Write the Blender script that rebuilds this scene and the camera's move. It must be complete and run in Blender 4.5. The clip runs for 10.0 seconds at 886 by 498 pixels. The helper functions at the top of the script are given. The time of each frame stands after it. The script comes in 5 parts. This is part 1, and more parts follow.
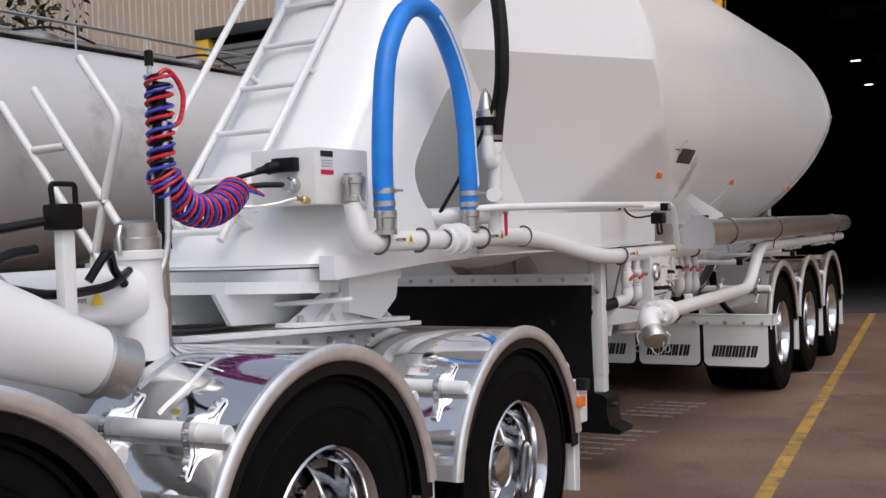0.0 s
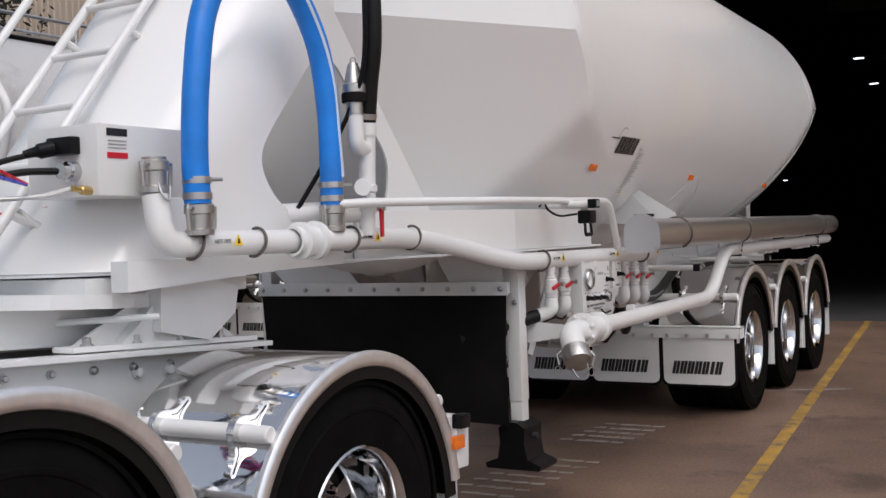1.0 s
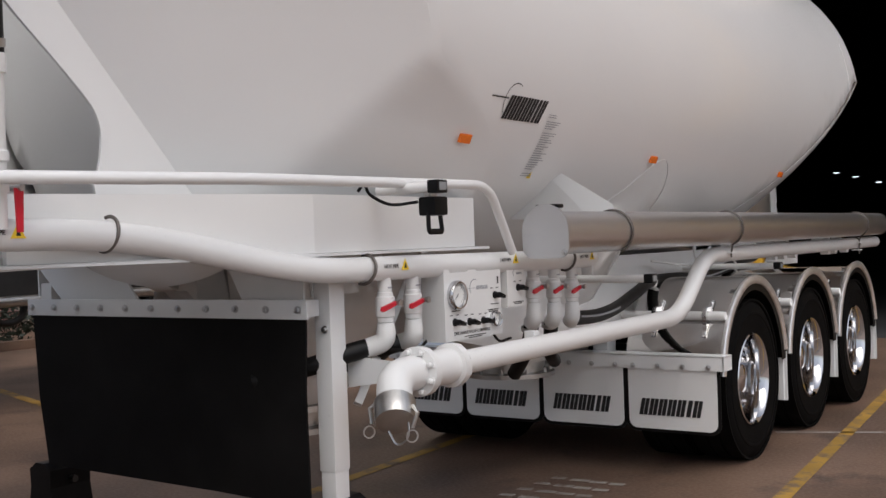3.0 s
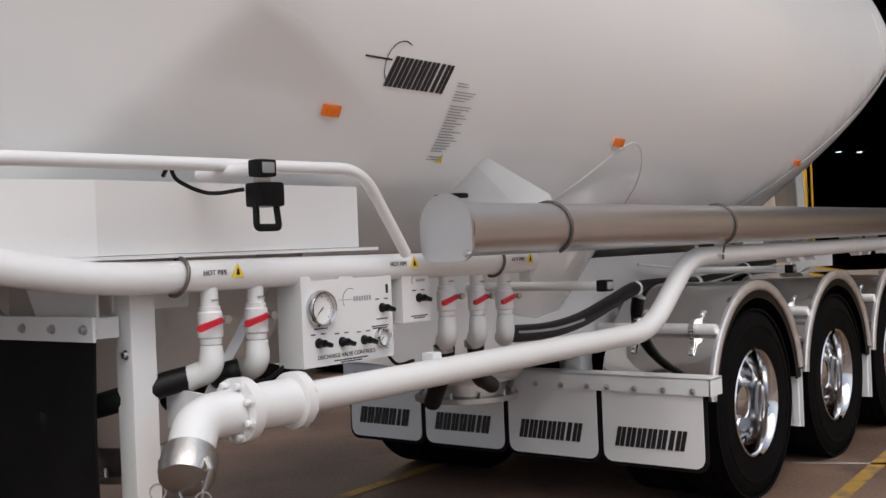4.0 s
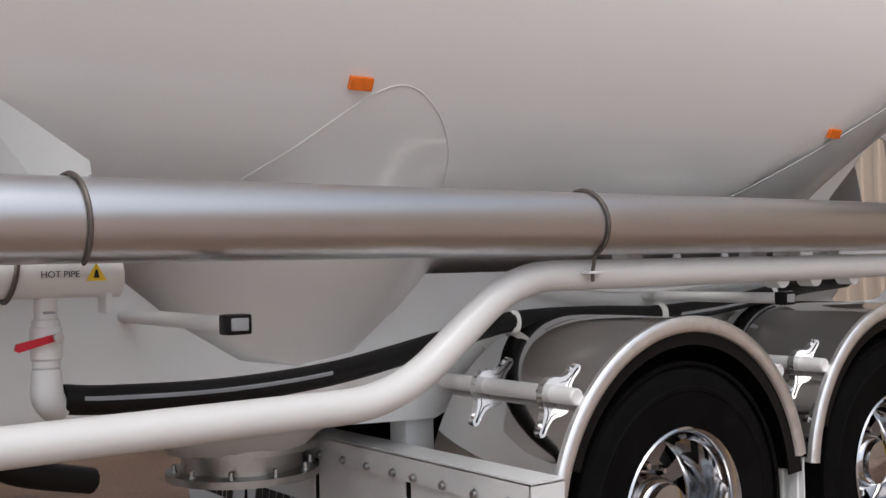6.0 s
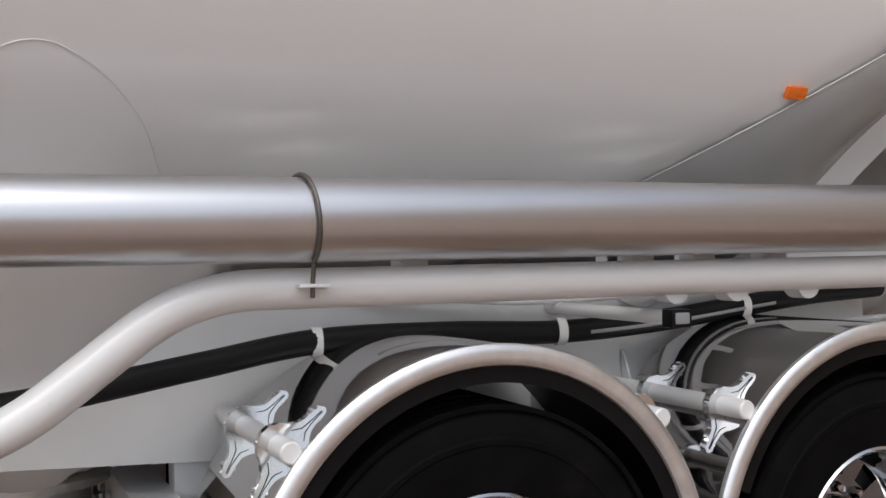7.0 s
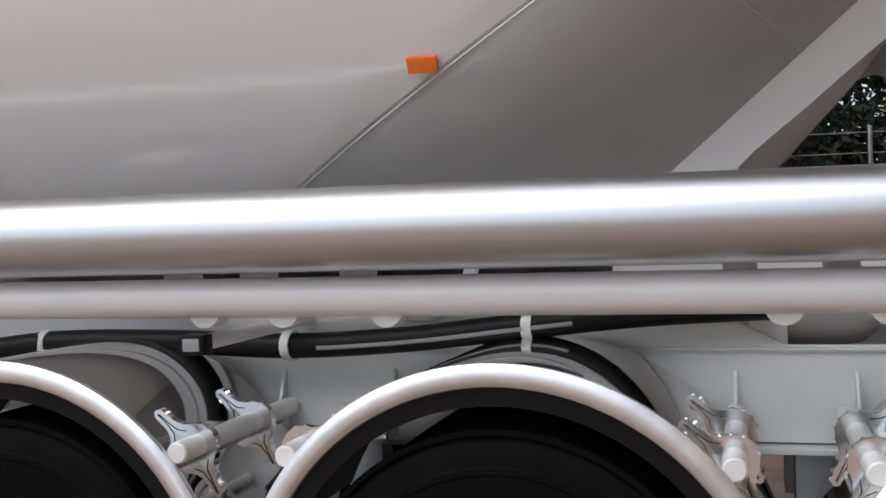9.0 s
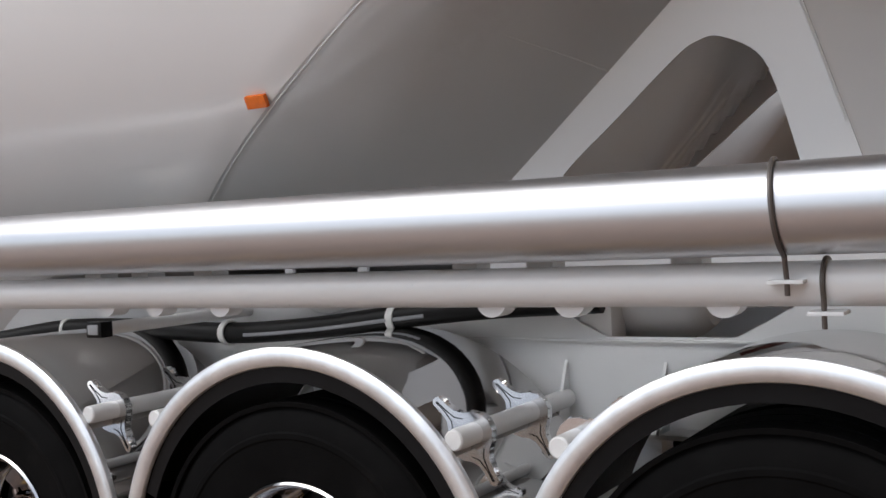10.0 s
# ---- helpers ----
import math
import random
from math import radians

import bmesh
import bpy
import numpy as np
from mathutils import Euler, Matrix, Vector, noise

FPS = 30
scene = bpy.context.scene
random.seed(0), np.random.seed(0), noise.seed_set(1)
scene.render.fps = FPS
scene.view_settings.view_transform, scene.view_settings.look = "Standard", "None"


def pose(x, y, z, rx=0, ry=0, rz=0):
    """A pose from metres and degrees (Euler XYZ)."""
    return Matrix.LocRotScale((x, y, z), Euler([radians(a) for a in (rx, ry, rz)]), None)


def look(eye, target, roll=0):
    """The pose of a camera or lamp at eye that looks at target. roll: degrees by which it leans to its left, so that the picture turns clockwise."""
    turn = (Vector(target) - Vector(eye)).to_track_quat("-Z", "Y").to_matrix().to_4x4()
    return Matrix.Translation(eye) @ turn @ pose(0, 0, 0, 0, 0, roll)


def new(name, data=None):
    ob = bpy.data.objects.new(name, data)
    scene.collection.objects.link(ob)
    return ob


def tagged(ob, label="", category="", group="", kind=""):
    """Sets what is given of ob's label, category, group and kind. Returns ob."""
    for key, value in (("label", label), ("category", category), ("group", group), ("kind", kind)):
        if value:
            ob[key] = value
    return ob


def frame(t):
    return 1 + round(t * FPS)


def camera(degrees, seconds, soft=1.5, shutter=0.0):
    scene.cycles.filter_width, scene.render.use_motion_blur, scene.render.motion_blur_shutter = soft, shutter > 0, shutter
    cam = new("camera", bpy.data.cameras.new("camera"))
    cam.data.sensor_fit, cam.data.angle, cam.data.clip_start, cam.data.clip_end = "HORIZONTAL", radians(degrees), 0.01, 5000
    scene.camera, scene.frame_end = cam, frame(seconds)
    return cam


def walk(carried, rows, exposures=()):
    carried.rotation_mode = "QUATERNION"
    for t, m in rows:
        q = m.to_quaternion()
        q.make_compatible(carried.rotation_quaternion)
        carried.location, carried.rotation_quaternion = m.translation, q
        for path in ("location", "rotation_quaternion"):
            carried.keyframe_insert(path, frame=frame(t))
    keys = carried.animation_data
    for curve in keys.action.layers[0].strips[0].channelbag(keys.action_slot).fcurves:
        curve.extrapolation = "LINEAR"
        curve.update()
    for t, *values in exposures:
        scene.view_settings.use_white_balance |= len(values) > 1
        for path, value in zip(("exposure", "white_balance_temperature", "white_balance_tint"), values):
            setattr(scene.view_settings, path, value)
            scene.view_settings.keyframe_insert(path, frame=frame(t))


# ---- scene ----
cam = camera(44.9, 10.0)
PATH = [
    (0, (3.285, -9.846, 1.533), (2.306, -8.103, 1.497), -2.1),
    (0.5, (3.297, -9.323, 1.521), (2.315, -7.581, 1.487), -2.1),
    (1, (3.356, -8.688, 1.495), (2.36, -6.953, 1.466), -2.1),
    (1.5, (3.381, -8.172, 1.475), (2.362, -6.451, 1.449), -2.2),
    (2, (3.428, -7.729, 1.451), (2.366, -6.034, 1.431), -2.1),
    (2.5, (3.452, -7.168, 1.43), (2.349, -5.499, 1.414), -2.1),
    (2.7, (3.453, -6.939, 1.43), (2.338, -5.28, 1.414), -2.0),
    (4, (3.467, -5.448, 1.381), (2.223, -3.882, 1.381), -2.4),
    (4.5, (3.483, -4.907, 1.368), (2.176, -3.393, 1.371), -2.1),
    (5, (3.477, -4.272, 1.336), (2.098, -2.824, 1.352), -2.0),
    (5.2, (3.491, -4.007, 1.333), (2.09, -2.579, 1.35), -1.6),
    (6.3, (3.539, -2.239, 1.347), (1.887, -1.112, 1.359), -1.0),
    (6.5, (3.518, -1.933, 1.375), (1.837, -0.848, 1.372), -0.8),
    (7, (3.522, -1.15, 1.372), (1.699, -0.329, 1.375), -0.9),
    (7.5, (3.499, -0.419, 1.386), (1.595, 0.193, 1.382), -0.9),
    (8, (3.487, 0.319, 1.397), (1.497, 0.521, 1.385), -1.0),
    (8.5, (3.491, 1.067, 1.397), (1.5, 0.871, 1.384), -1.5),
    (9, (3.466, 1.792, 1.447), (1.54, 1.253, 1.402), -1.8),
    (9.5, (3.439, 2.478, 1.412), (1.611, 1.667, 1.392), -2.1),
    (10, (3.415, 3.07, 1.429), (1.699, 2.044, 1.397), -2.6),
]
walk(cam, [(t, look(e, a, r)) for t, e, a, r in PATH], exposures=[(0.0, 0.17, 6150, 12), (2.0, 0.03, 6250, 11.5), (4.0, 0.19, 6200, 10.5), (7.0, 0.29, 6150, 10), (10.0, 0.33, 6000, 9)])

# ---- world and light ----
world = bpy.data.worlds.new("world")
scene.world = world
world.use_nodes = True
_nt = world.node_tree
_sky = _nt.nodes.new("ShaderNodeTexSky")
_sky.sky_type, _sky.sun_disc = "NISHITA", False
_sky.sun_elevation, _sky.sun_rotation = radians(58), radians(115)
_sky.air_density, _sky.dust_density, _sky.ozone_density = 1.0, 3.0, 0.6
_cloud = _nt.nodes.new("ShaderNodeHueSaturation")  # a thin white overcast takes most of the blue out
_cloud.inputs["Saturation"].default_value = 0.4
_nt.links.new(_sky.outputs[0], _cloud.inputs["Color"])
_nt.links.new(_cloud.outputs[0], _nt.nodes["Background"].inputs[0])
_nt.nodes["Background"].inputs[1].default_value = 0.15
sun_data = bpy.data.lights.new("sun", "SUN")
sun_data.energy, sun_data.angle, sun_data.color = 0.8, radians(40), (1.0, 0.88, 0.74)
sun = new("sun", sun_data)
sun.matrix_world = look((20, -30, 40), (0, 0, 0))


# ---- materials ----
def mat(name, base, rough=0.5, metal=0.0, vary=0.08, scale=6.0, bump=0.0, bump_scale=60.0, coat=0.0, rough_vary=0.06, emit=0.0, stain=None, wave=0.0, spec=0.5):
    """A node material: base colour varied by coarse and fine noise, roughness varied, with fine relief."""
    m = bpy.data.materials.new(name)
    m.use_nodes = True
    nt = m.node_tree
    b = nt.nodes["Principled BSDF"]
    tc = nt.nodes.new("ShaderNodeTexCoord")
    n1 = nt.nodes.new("ShaderNodeTexNoise")
    n1.inputs["Scale"].default_value, n1.inputs["Detail"].default_value = scale, 5
    n2 = nt.nodes.new("ShaderNodeTexNoise")
    n2.inputs["Scale"].default_value, n2.inputs["Detail"].default_value = bump_scale, 4
    for n in (n1, n2):
        nt.links.new(tc.outputs["Object"], n.inputs["Vector"])
    ramp = nt.nodes.new("ShaderNodeValToRGB")
    ramp.color_ramp.elements[0].position, ramp.color_ramp.elements[1].position = 0.3, 0.7
    lo = [c * (1 - vary) for c in base]
    hi = [min(1, c * (1 + vary)) for c in base]
    ramp.color_ramp.elements[0].color, ramp.color_ramp.elements[1].color = (*lo, 1), (*hi, 1)
    nt.links.new(n1.outputs[0], ramp.inputs[0])
    col = ramp.outputs[0]
    if stain:
        n3 = nt.nodes.new("ShaderNodeTexNoise")
        n3.inputs["Scale"].default_value, n3.inputs["Detail"].default_value, n3.inputs["Roughness"].default_value = stain[1], 8, 0.65
        nt.links.new(tc.outputs["Object"], n3.inputs["Vector"])
        r3 = nt.nodes.new("ShaderNodeValToRGB")
        r3.color_ramp.elements[0].position, r3.color_ramp.elements[1].position = stain[2], stain[2] + 0.15
        mix = nt.nodes.new("ShaderNodeMixRGB")
        mix.blend_type = "MIX"
        nt.links.new(n3.outputs[0], r3.inputs[0])
        nt.links.new(r3.outputs[0], mix.inputs[0])
        nt.links.new(col, mix.inputs[1])
        mix.inputs[2].default_value = (*stain[0], 1)
        col = mix.outputs[0]
    nt.links.new(col, b.inputs["Base Color"])
    mr = nt.nodes.new("ShaderNodeMapRange")
    mr.inputs["To Min"].default_value, mr.inputs["To Max"].default_value = max(0.02, rough - rough_vary), rough + rough_vary
    nt.links.new(n2.outputs[0], mr.inputs["Value"])
    nt.links.new(mr.outputs[0], b.inputs["Roughness"])
    b.inputs["Metallic"].default_value = metal
    b.inputs["Specular IOR Level"].default_value = spec
    b.inputs["Coat Weight"].default_value = coat
    b.inputs["Coat Roughness"].default_value = 0.12
    if bump or wave:
        bp = nt.nodes.new("ShaderNodeBump")
        bp.inputs["Strength"].default_value, bp.inputs["Distance"].default_value = (bump or wave), 0.004 if bump else 0.02
        nt.links.new((n2 if bump else n1).outputs[0], bp.inputs["Height"])
        nt.links.new(bp.outputs[0], b.inputs["Normal"])
    if emit:
        b.inputs["Emission Color"].default_value, b.inputs["Emission Strength"].default_value = (*base, 1), emit
    return m


WHITE = mat("white_gloss_paint", (0.72, 0.72, 0.71), 0.30, vary=0.02, scale=2.0, coat=0.35, stain=((0.66, 0.64, 0.61), 1.3, 0.66))
TANK = mat("white_tank_paint", (0.80, 0.80, 0.79), 0.24, vary=0.02, scale=0.9, coat=0.45, wave=0.04, stain=((0.70, 0.685, 0.66), 0.7, 0.64))
FRAME = mat("white_chassis_paint", (0.71, 0.72, 0.72), 0.38, vary=0.04, scale=4.0, coat=0.15, bump=0.05, stain=((0.60, 0.58, 0.55), 2.0, 0.66))
CHROME = mat("polished_chrome", (0.54, 0.54, 0.55), 0.07, metal=1.0, vary=0.04, scale=5.0, rough_vary=0.04)
SATIN = mat("satin_aluminium_edge", (0.80, 0.80, 0.80), 0.34, metal=0.88, vary=0.10, scale=16, rough_vary=0.01)
GUARD = mat("polished_stainless", (0.56, 0.55, 0.54), 0.05, metal=1.0, vary=0.05, scale=3.0, rough_vary=0.02, wave=0.06)
GUARD_T = mat("mirror_stainless", (0.76, 0.76, 0.76), 0.06, metal=1.0, vary=0.05, scale=3.0, rough_vary=0.04, wave=0.14)
ALU = mat("brushed_aluminium_tube", (0.59, 0.59, 0.60), 0.33, metal=1.0, vary=0.03, scale=2.5, rough_vary=0.012)
CLAMPMETAL = mat("polished_bracket", (0.74, 0.74, 0.74), 0.16, metal=1.0, vary=0.05, scale=9)
CAST = mat("cast_aluminium", (0.48, 0.47, 0.45), 0.38, metal=1.0, vary=0.15, scale=12, bump=0.25, bump_scale=90)
STRAP = mat("dark_strap", (0.13, 0.115, 0.105), 0.45, metal=0.6, vary=0.15, scale=20)
STEEL = mat("zinc_plated_steel", (0.52, 0.52, 0.52), 0.32, metal=1.0, vary=0.1, scale=20)
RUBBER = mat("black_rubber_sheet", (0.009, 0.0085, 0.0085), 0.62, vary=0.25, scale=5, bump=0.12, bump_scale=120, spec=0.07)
TYRE = mat("tyre_rubber", (0.005, 0.0048, 0.0048), 0.7, vary=0.25, scale=9, bump=0.2, bump_scale=150, stain=((0.011, 0.010, 0.0095), 5.0, 0.62), spec=0.04)
PLASTIC = mat("black_plastic", (0.006, 0.006, 0.0065), 0.36, vary=0.2, scale=15, bump=0.05, spec=0.15)
HOSE = mat("black_hose_rubber", (0.006, 0.0058, 0.0058), 0.5, vary=0.2, scale=10, bump=0.08, spec=0.25)
BLUE = mat("blue_hose_rubber", (0.008, 0.19, 0.66), 0.42, vary=0.14, scale=7, bump=0.06, stain=((0.012, 0.15, 0.52), 4.0, 0.6))
PALE = mat("pale_blue_stripe", (0.55, 0.66, 0.80), 0.5, vary=0.06)
COILR = mat("red_air_line", (0.55, 0.015, 0.035), 0.28, vary=0.12, scale=12)
COILB = mat("blue_air_line", (0.05, 0.05, 0.42), 0.28, vary=0.12, scale=12)
RED = mat("red_handle_sleeve", (0.55, 0.012, 0.03), 0.35, vary=0.1, scale=20)
ORANGE = mat("orange_reflector", (0.80, 0.17, 0.01), 0.22, vary=0.10, scale=60, bump=0.3, bump_scale=260)
INK = mat("black_print", (0.012, 0.012, 0.013), 0.45, vary=0.1)
GREYINK = mat("grey_print", (0.30, 0.31, 0.33), 0.5, vary=0.1)
YELLOW = mat("yellow_warning_sticker", (0.85, 0.60, 0.03), 0.4, vary=0.05)
DIAL = mat("white_dial", (0.75, 0.75, 0.73), 0.25, vary=0.03)
BRASS = mat("brass_fitting", (0.55, 0.40, 0.16), 0.3, metal=1.0, vary=0.1, scale=20)
CONCRETE = mat("stained_concrete", (0.155, 0.098, 0.069), 0.50, vary=0.42, scale=0.9, bump=0.25, bump_scale=45, rough_vary=0.22, stain=((0.072, 0.047, 0.036), 1.6, 0.54))
LINEPAINT = mat("worn_yellow_line_paint", (0.42, 0.245, 0.04), 0.6, vary=0.3, scale=3, bump=0.15, stain=((0.17, 0.115, 0.075), 6.0, 0.47))
FADED = mat("faded_white_floor_paint", (0.34, 0.31, 0.28), 0.65, vary=0.2, scale=7, stain=((0.2, 0.15, 0.12), 9.0, 0.52))
CLAD = mat("beige_steel_cladding", (0.52, 0.42, 0.33), 0.5, vary=0.06, scale=1.2, bump=0.04)
SHUTTER = mat("grey_roller_shutter", (0.30, 0.30, 0.29), 0.45, metal=0.4, vary=0.1, scale=3)
JAMB = mat("yellow_door_frame", (0.75, 0.44, 0.03), 0.5, vary=0.1, scale=4)
# near-black colour stands in for the shade inside the shed
DARK = mat("shed_shade_dark", (0.045, 0.043, 0.044), 0.85, vary=0.25, scale=0.6)
DARKSTEEL = mat("dark_steel", (0.05, 0.05, 0.05), 0.5, metal=0.5, vary=0.15, scale=4)
LIGHTGLOW = mat("lit_tube_light", (0.9, 0.95, 1.0), 0.5, emit=3.0)
SILVER = mat("dull_silver_tank", (0.52, 0.51, 0.50), 0.32, vary=0.06, scale=1.0, coat=0.3, stain=((0.28, 0.265, 0.25), 0.9, 0.6))
RESERVOIR = mat("red_brown_paint", (0.16, 0.045, 0.035), 0.5, vary=0.15, scale=8)
LEAF = mat("dark_leaves", (0.013, 0.019, 0.010), 0.6, vary=0.45, scale=1.5)
BARK = mat("bark", (0.09, 0.065, 0.045), 0.85, vary=0.3, scale=8, bump=0.5)
BRICKPINK = mat("pink_painted_brick", (0.42, 0.22, 0.20), 0.7, vary=0.1, scale=6, bump=0.2)
GLASS = mat("lamp_lens", (0.25, 0.26, 0.27), 0.12, vary=0.05)


# ---- mesh builders ----
def link(name, me, parent=None, label=""):
    o = new(name, me)
    if parent:
        o.parent = parent
        base = parent
        shift = Vector((0, 0, 0))
        while base:
            shift += base.location
            base = base.parent
        o.location = -shift
    if label:
        o["label"] = label
    return o


def mesh_of(name, bm, material, smooth=True, angle=38):
    me = bpy.data.meshes.new(name)
    bmesh.ops.recalc_face_normals(bm, faces=bm.faces)
    if smooth:
        lim = radians(angle)
        for f in bm.faces:
            f.smooth = True
        for e in bm.edges:
            if len(e.link_faces) != 2 or e.calc_face_angle(0) > lim:
                e.smooth = False
    bm.to_mesh(me)
    bm.free()
    for mm in (material if isinstance(material, (list, tuple)) else [material]):
        me.materials.append(mm)
    return me


def part(name, bm, material, parent, label="", smooth=True, angle=38):
    return link(name, mesh_of(name, bm, material, smooth, angle), parent, label)


def root(name, at, label, category, group="", kind=""):
    o = new(name)
    o.empty_display_size = 0.2
    o.location = at
    return tagged(o, label, category, group, kind)


def node(name, parent):
    return link(name, None, parent)


def box(bm, x0, x1, y0, y1, z0, z1, bev=0.0, m=None):
    r = bmesh.ops.create_cube(bm, size=1.0)
    for v in r["verts"]:
        v.co = Vector((x0 + (v.co.x + .5) * (x1 - x0), y0 + (v.co.y + .5) * (y1 - y0), z0 + (v.co.z + .5) * (z1 - z0)))
    if bev:
        es = list({e for v in r["verts"] for e in v.link_edges})
        q = bmesh.ops.bevel(bm, geom=es, offset=bev, segments=2, affect="EDGES", profile=0.7)
        vs = {v for f in q["faces"] for v in f.verts} | {v for v in r["verts"] if v.is_valid}
    else:
        vs = set(r["verts"])
    if m is not None:
        for v in vs:
            v.co = m @ v.co
    return bm


def B():
    return bmesh.new()


def boxed(*a, **k):
    return box(B(), *a, **k)


def rounded(pts, rad, n=6):
    """A polyline with its corners rounded off."""
    pts = [Vector(p) for p in pts]
    out = [pts[0]]
    for i in range(1, len(pts) - 1):
        a, p, c = pts[i - 1], pts[i], pts[i + 1]
        r = rad[i - 1] if isinstance(rad, (list, tuple)) else rad
        d1, d2 = (a - p), (c - p)
        r1 = min(r, d1.length * 0.48, d2.length * 0.48)
        s, e = p + d1.normalized() * r1, p + d2.normalized() * r1
        for k in range(n + 1):
            t = k / n
            out.append(s * (1 - t) ** 2 + p * 2 * t * (1 - t) + e * t * t)
    out.append(pts[-1])
    return out


def spline(pts, n=8):
    """A smooth curve through the points."""
    P = [Vector(p) for p in pts]
    P = [P[0] * 2 - P[1]] + P + [P[-1] * 2 - P[-2]]
    out = []
    for i in range(1, len(P) - 2):
        a, b, c, d = P[i - 1:i + 3]
        for k in range(n):
            t = k / n
            out.append(0.5 * ((2 * b) + (c - a) * t + (2 * a - 5 * b + 4 * c - d) * t * t + (3 * b - a - 3 * c + d) * t ** 3))
    out.append(P[-2])
    return out


def sweep(bm, pts, r, seg=14, cap=True, flat=1.0, up=None):
    """A tube along a polyline; r may be a list."""
    pts = [Vector(p) for p in pts]
    rings = []
    prev = None
    for i, p in enumerate(pts):
        d = (pts[min(i + 1, len(pts) - 1)] - pts[max(i - 1, 0)]).normalized()
        if prev is None:
            u = Vector(up) if up else (Vector((0, 0, 1)) if abs(d.z) < 0.9 else Vector((1, 0, 0)))
        else:
            u = prev
        u = (u - d * u.dot(d)).normalized()
        prev = u
        w = d.cross(u)
        rr = r[i] if isinstance(r, (list, tuple)) else r
        rings.append([bm.verts.new(p + (u * math.cos(a) + w * math.sin(a) * flat) * rr) for a in (2 * math.pi * k / seg for k in range(seg))])
    for a, b in zip(rings, rings[1:]):
        for k in range(seg):
            bm.faces.new((a[k], a[(k + 1) % seg], b[(k + 1) % seg], b[k]))
    if cap:
        bm.faces.new(rings[0][::-1])
        bm.faces.new(rings[-1])
    return bm


def lathe(bm, prof, at=(0, 0, 0), axis=(1, 0, 0), seg=32, skip=None, closed=False):
    """Turns a profile of (radius, distance along the axis)."""
    q = Vector(axis).normalized().to_track_quat("Z", "Y").to_matrix()
    at = Vector(at)
    rings = []
    for r, h in prof:
        if r < 1e-5:
            rings.append([bm.verts.new(at + q @ Vector((0, 0, h)))])
        else:
            rings.append([bm.verts.new(at + q @ Vector((r * math.cos(2 * math.pi * k / seg), r * math.sin(2 * math.pi * k / seg), h))) for k in range(seg)])
    pairs = list(zip(rings, rings[1:]))
    if closed:
        pairs.append((rings[-1], rings[0]))
    for j, (a, b) in enumerate(pairs):
        for k in range(seg):
            if skip and skip(j, k):
                continue
            k2 = (k + 1) % seg
            if len(a) == 1 and len(b) > 1:
                bm.faces.new((a[0], b[k], b[k2]))
            elif len(b) == 1 and len(a) > 1:
                bm.faces.new((a[k], a[k2], b[0]))
            elif len(a) > 1:
                bm.faces.new((a[k], a[k2], b[k2], b[k]))
    return bm


def prism(bm, poly, axis, lo, hi, holes=()):
    """A flat outline pushed out along x, y or z. poly gives the two other coordinates in order."""
    def place(a, b, h):
        return {"x": (h, a, b), "y": (a, h, b), "z": (a, b, h)}[axis]
    loops = [poly, *holes]
    edges, walls = [], []
    for lp in loops:
        vs = [bm.verts.new(place(a, b, lo)) for a, b in lp]
        walls.append(vs)
        edges += [bm.edges.new((vs[i], vs[(i + 1) % len(vs)])) for i in range(len(vs))]
    if holes:
        r = bmesh.ops.triangle_fill(bm, use_beauty=True, use_dissolve=False, edges=edges)
        faces = [g for g in r["geom"] if isinstance(g, bmesh.types.BMFace)]
    else:
        faces = [bm.faces.new(walls[0])]
    r = bmesh.ops.extrude_face_region(bm, geom=faces)
    d = Vector(place(0, 0, hi)) - Vector(place(0, 0, lo))
    for g in r["geom"]:
        if isinstance(g, bmesh.types.BMVert):
            g.co += d
    return bm


def disc_pts(cx, cy, r, n=24, a0=0.0, a1=360.0):
    return [(cx + r * math.cos(radians(a0 + (a1 - a0) * k / n)), cy + r * math.sin(radians(a0 + (a1 - a0) * k / n))) for k in range(n if a1 - a0 >= 360 else n + 1)]


def round_rect(x0, x1, y0, y1, r, n=5, low_only=False):
    rs = [(x1 - r, y1 - r, 0), (x0 + r, y1 - r, 90), (x0 + r, y0 + r, 180), (x1 - r, y0 + r, 270)]
    out = []
    for i, (cx, cy, a) in enumerate(rs):
        if low_only and i < 2:
            out.append((x1, y1) if i == 0 else (x0, y1))
            continue
        out += [(cx + r * math.cos(radians(a + 90 * k / n)), cy + r * math.sin(radians(a + 90 * k / n))) for k in range(n + 1)]
    return out


def bolt_mesh(name, r, h, axis, material):
    return mesh_of(name, lathe(B(), [(r * 1.5, 0), (r * 1.5, h * .25), (r, h * .25), (r, h * .9), (r * .7, h), (0, h)], axis=axis, seg=8), material, angle=30)


def place(name, me, parent, at, label=""):
    o = link(name, me, parent, label)
    o.location = o.location + Vector(at)
    return o


def text_part(name, words, size, m, material, parent, shear=0.0):
    """Raised lettering in the built-in font at the pose m."""
    cu = bpy.data.curves.new(name, "FONT")
    cu.body, cu.size, cu.extrude, cu.shear = words, size, 0.0006, shear
    cu.align_x, cu.align_y = "CENTER", "CENTER"
    ob = new(name, cu)
    me = bpy.data.meshes.new_from_object(ob.evaluated_get(bpy.context.evaluated_depsgraph_get()))
    bpy.data.objects.remove(ob)
    me.transform(m)
    me.materials.clear()
    me.materials.append(material)
    return link(name, me, parent)


SIDE = pose(0, 0, 0, 90, 0, 90)  # lettering that reads along +y on a face towards +x


def on_side(x, y, z):
    return Matrix.Translation((x, y, z)) @ SIDE


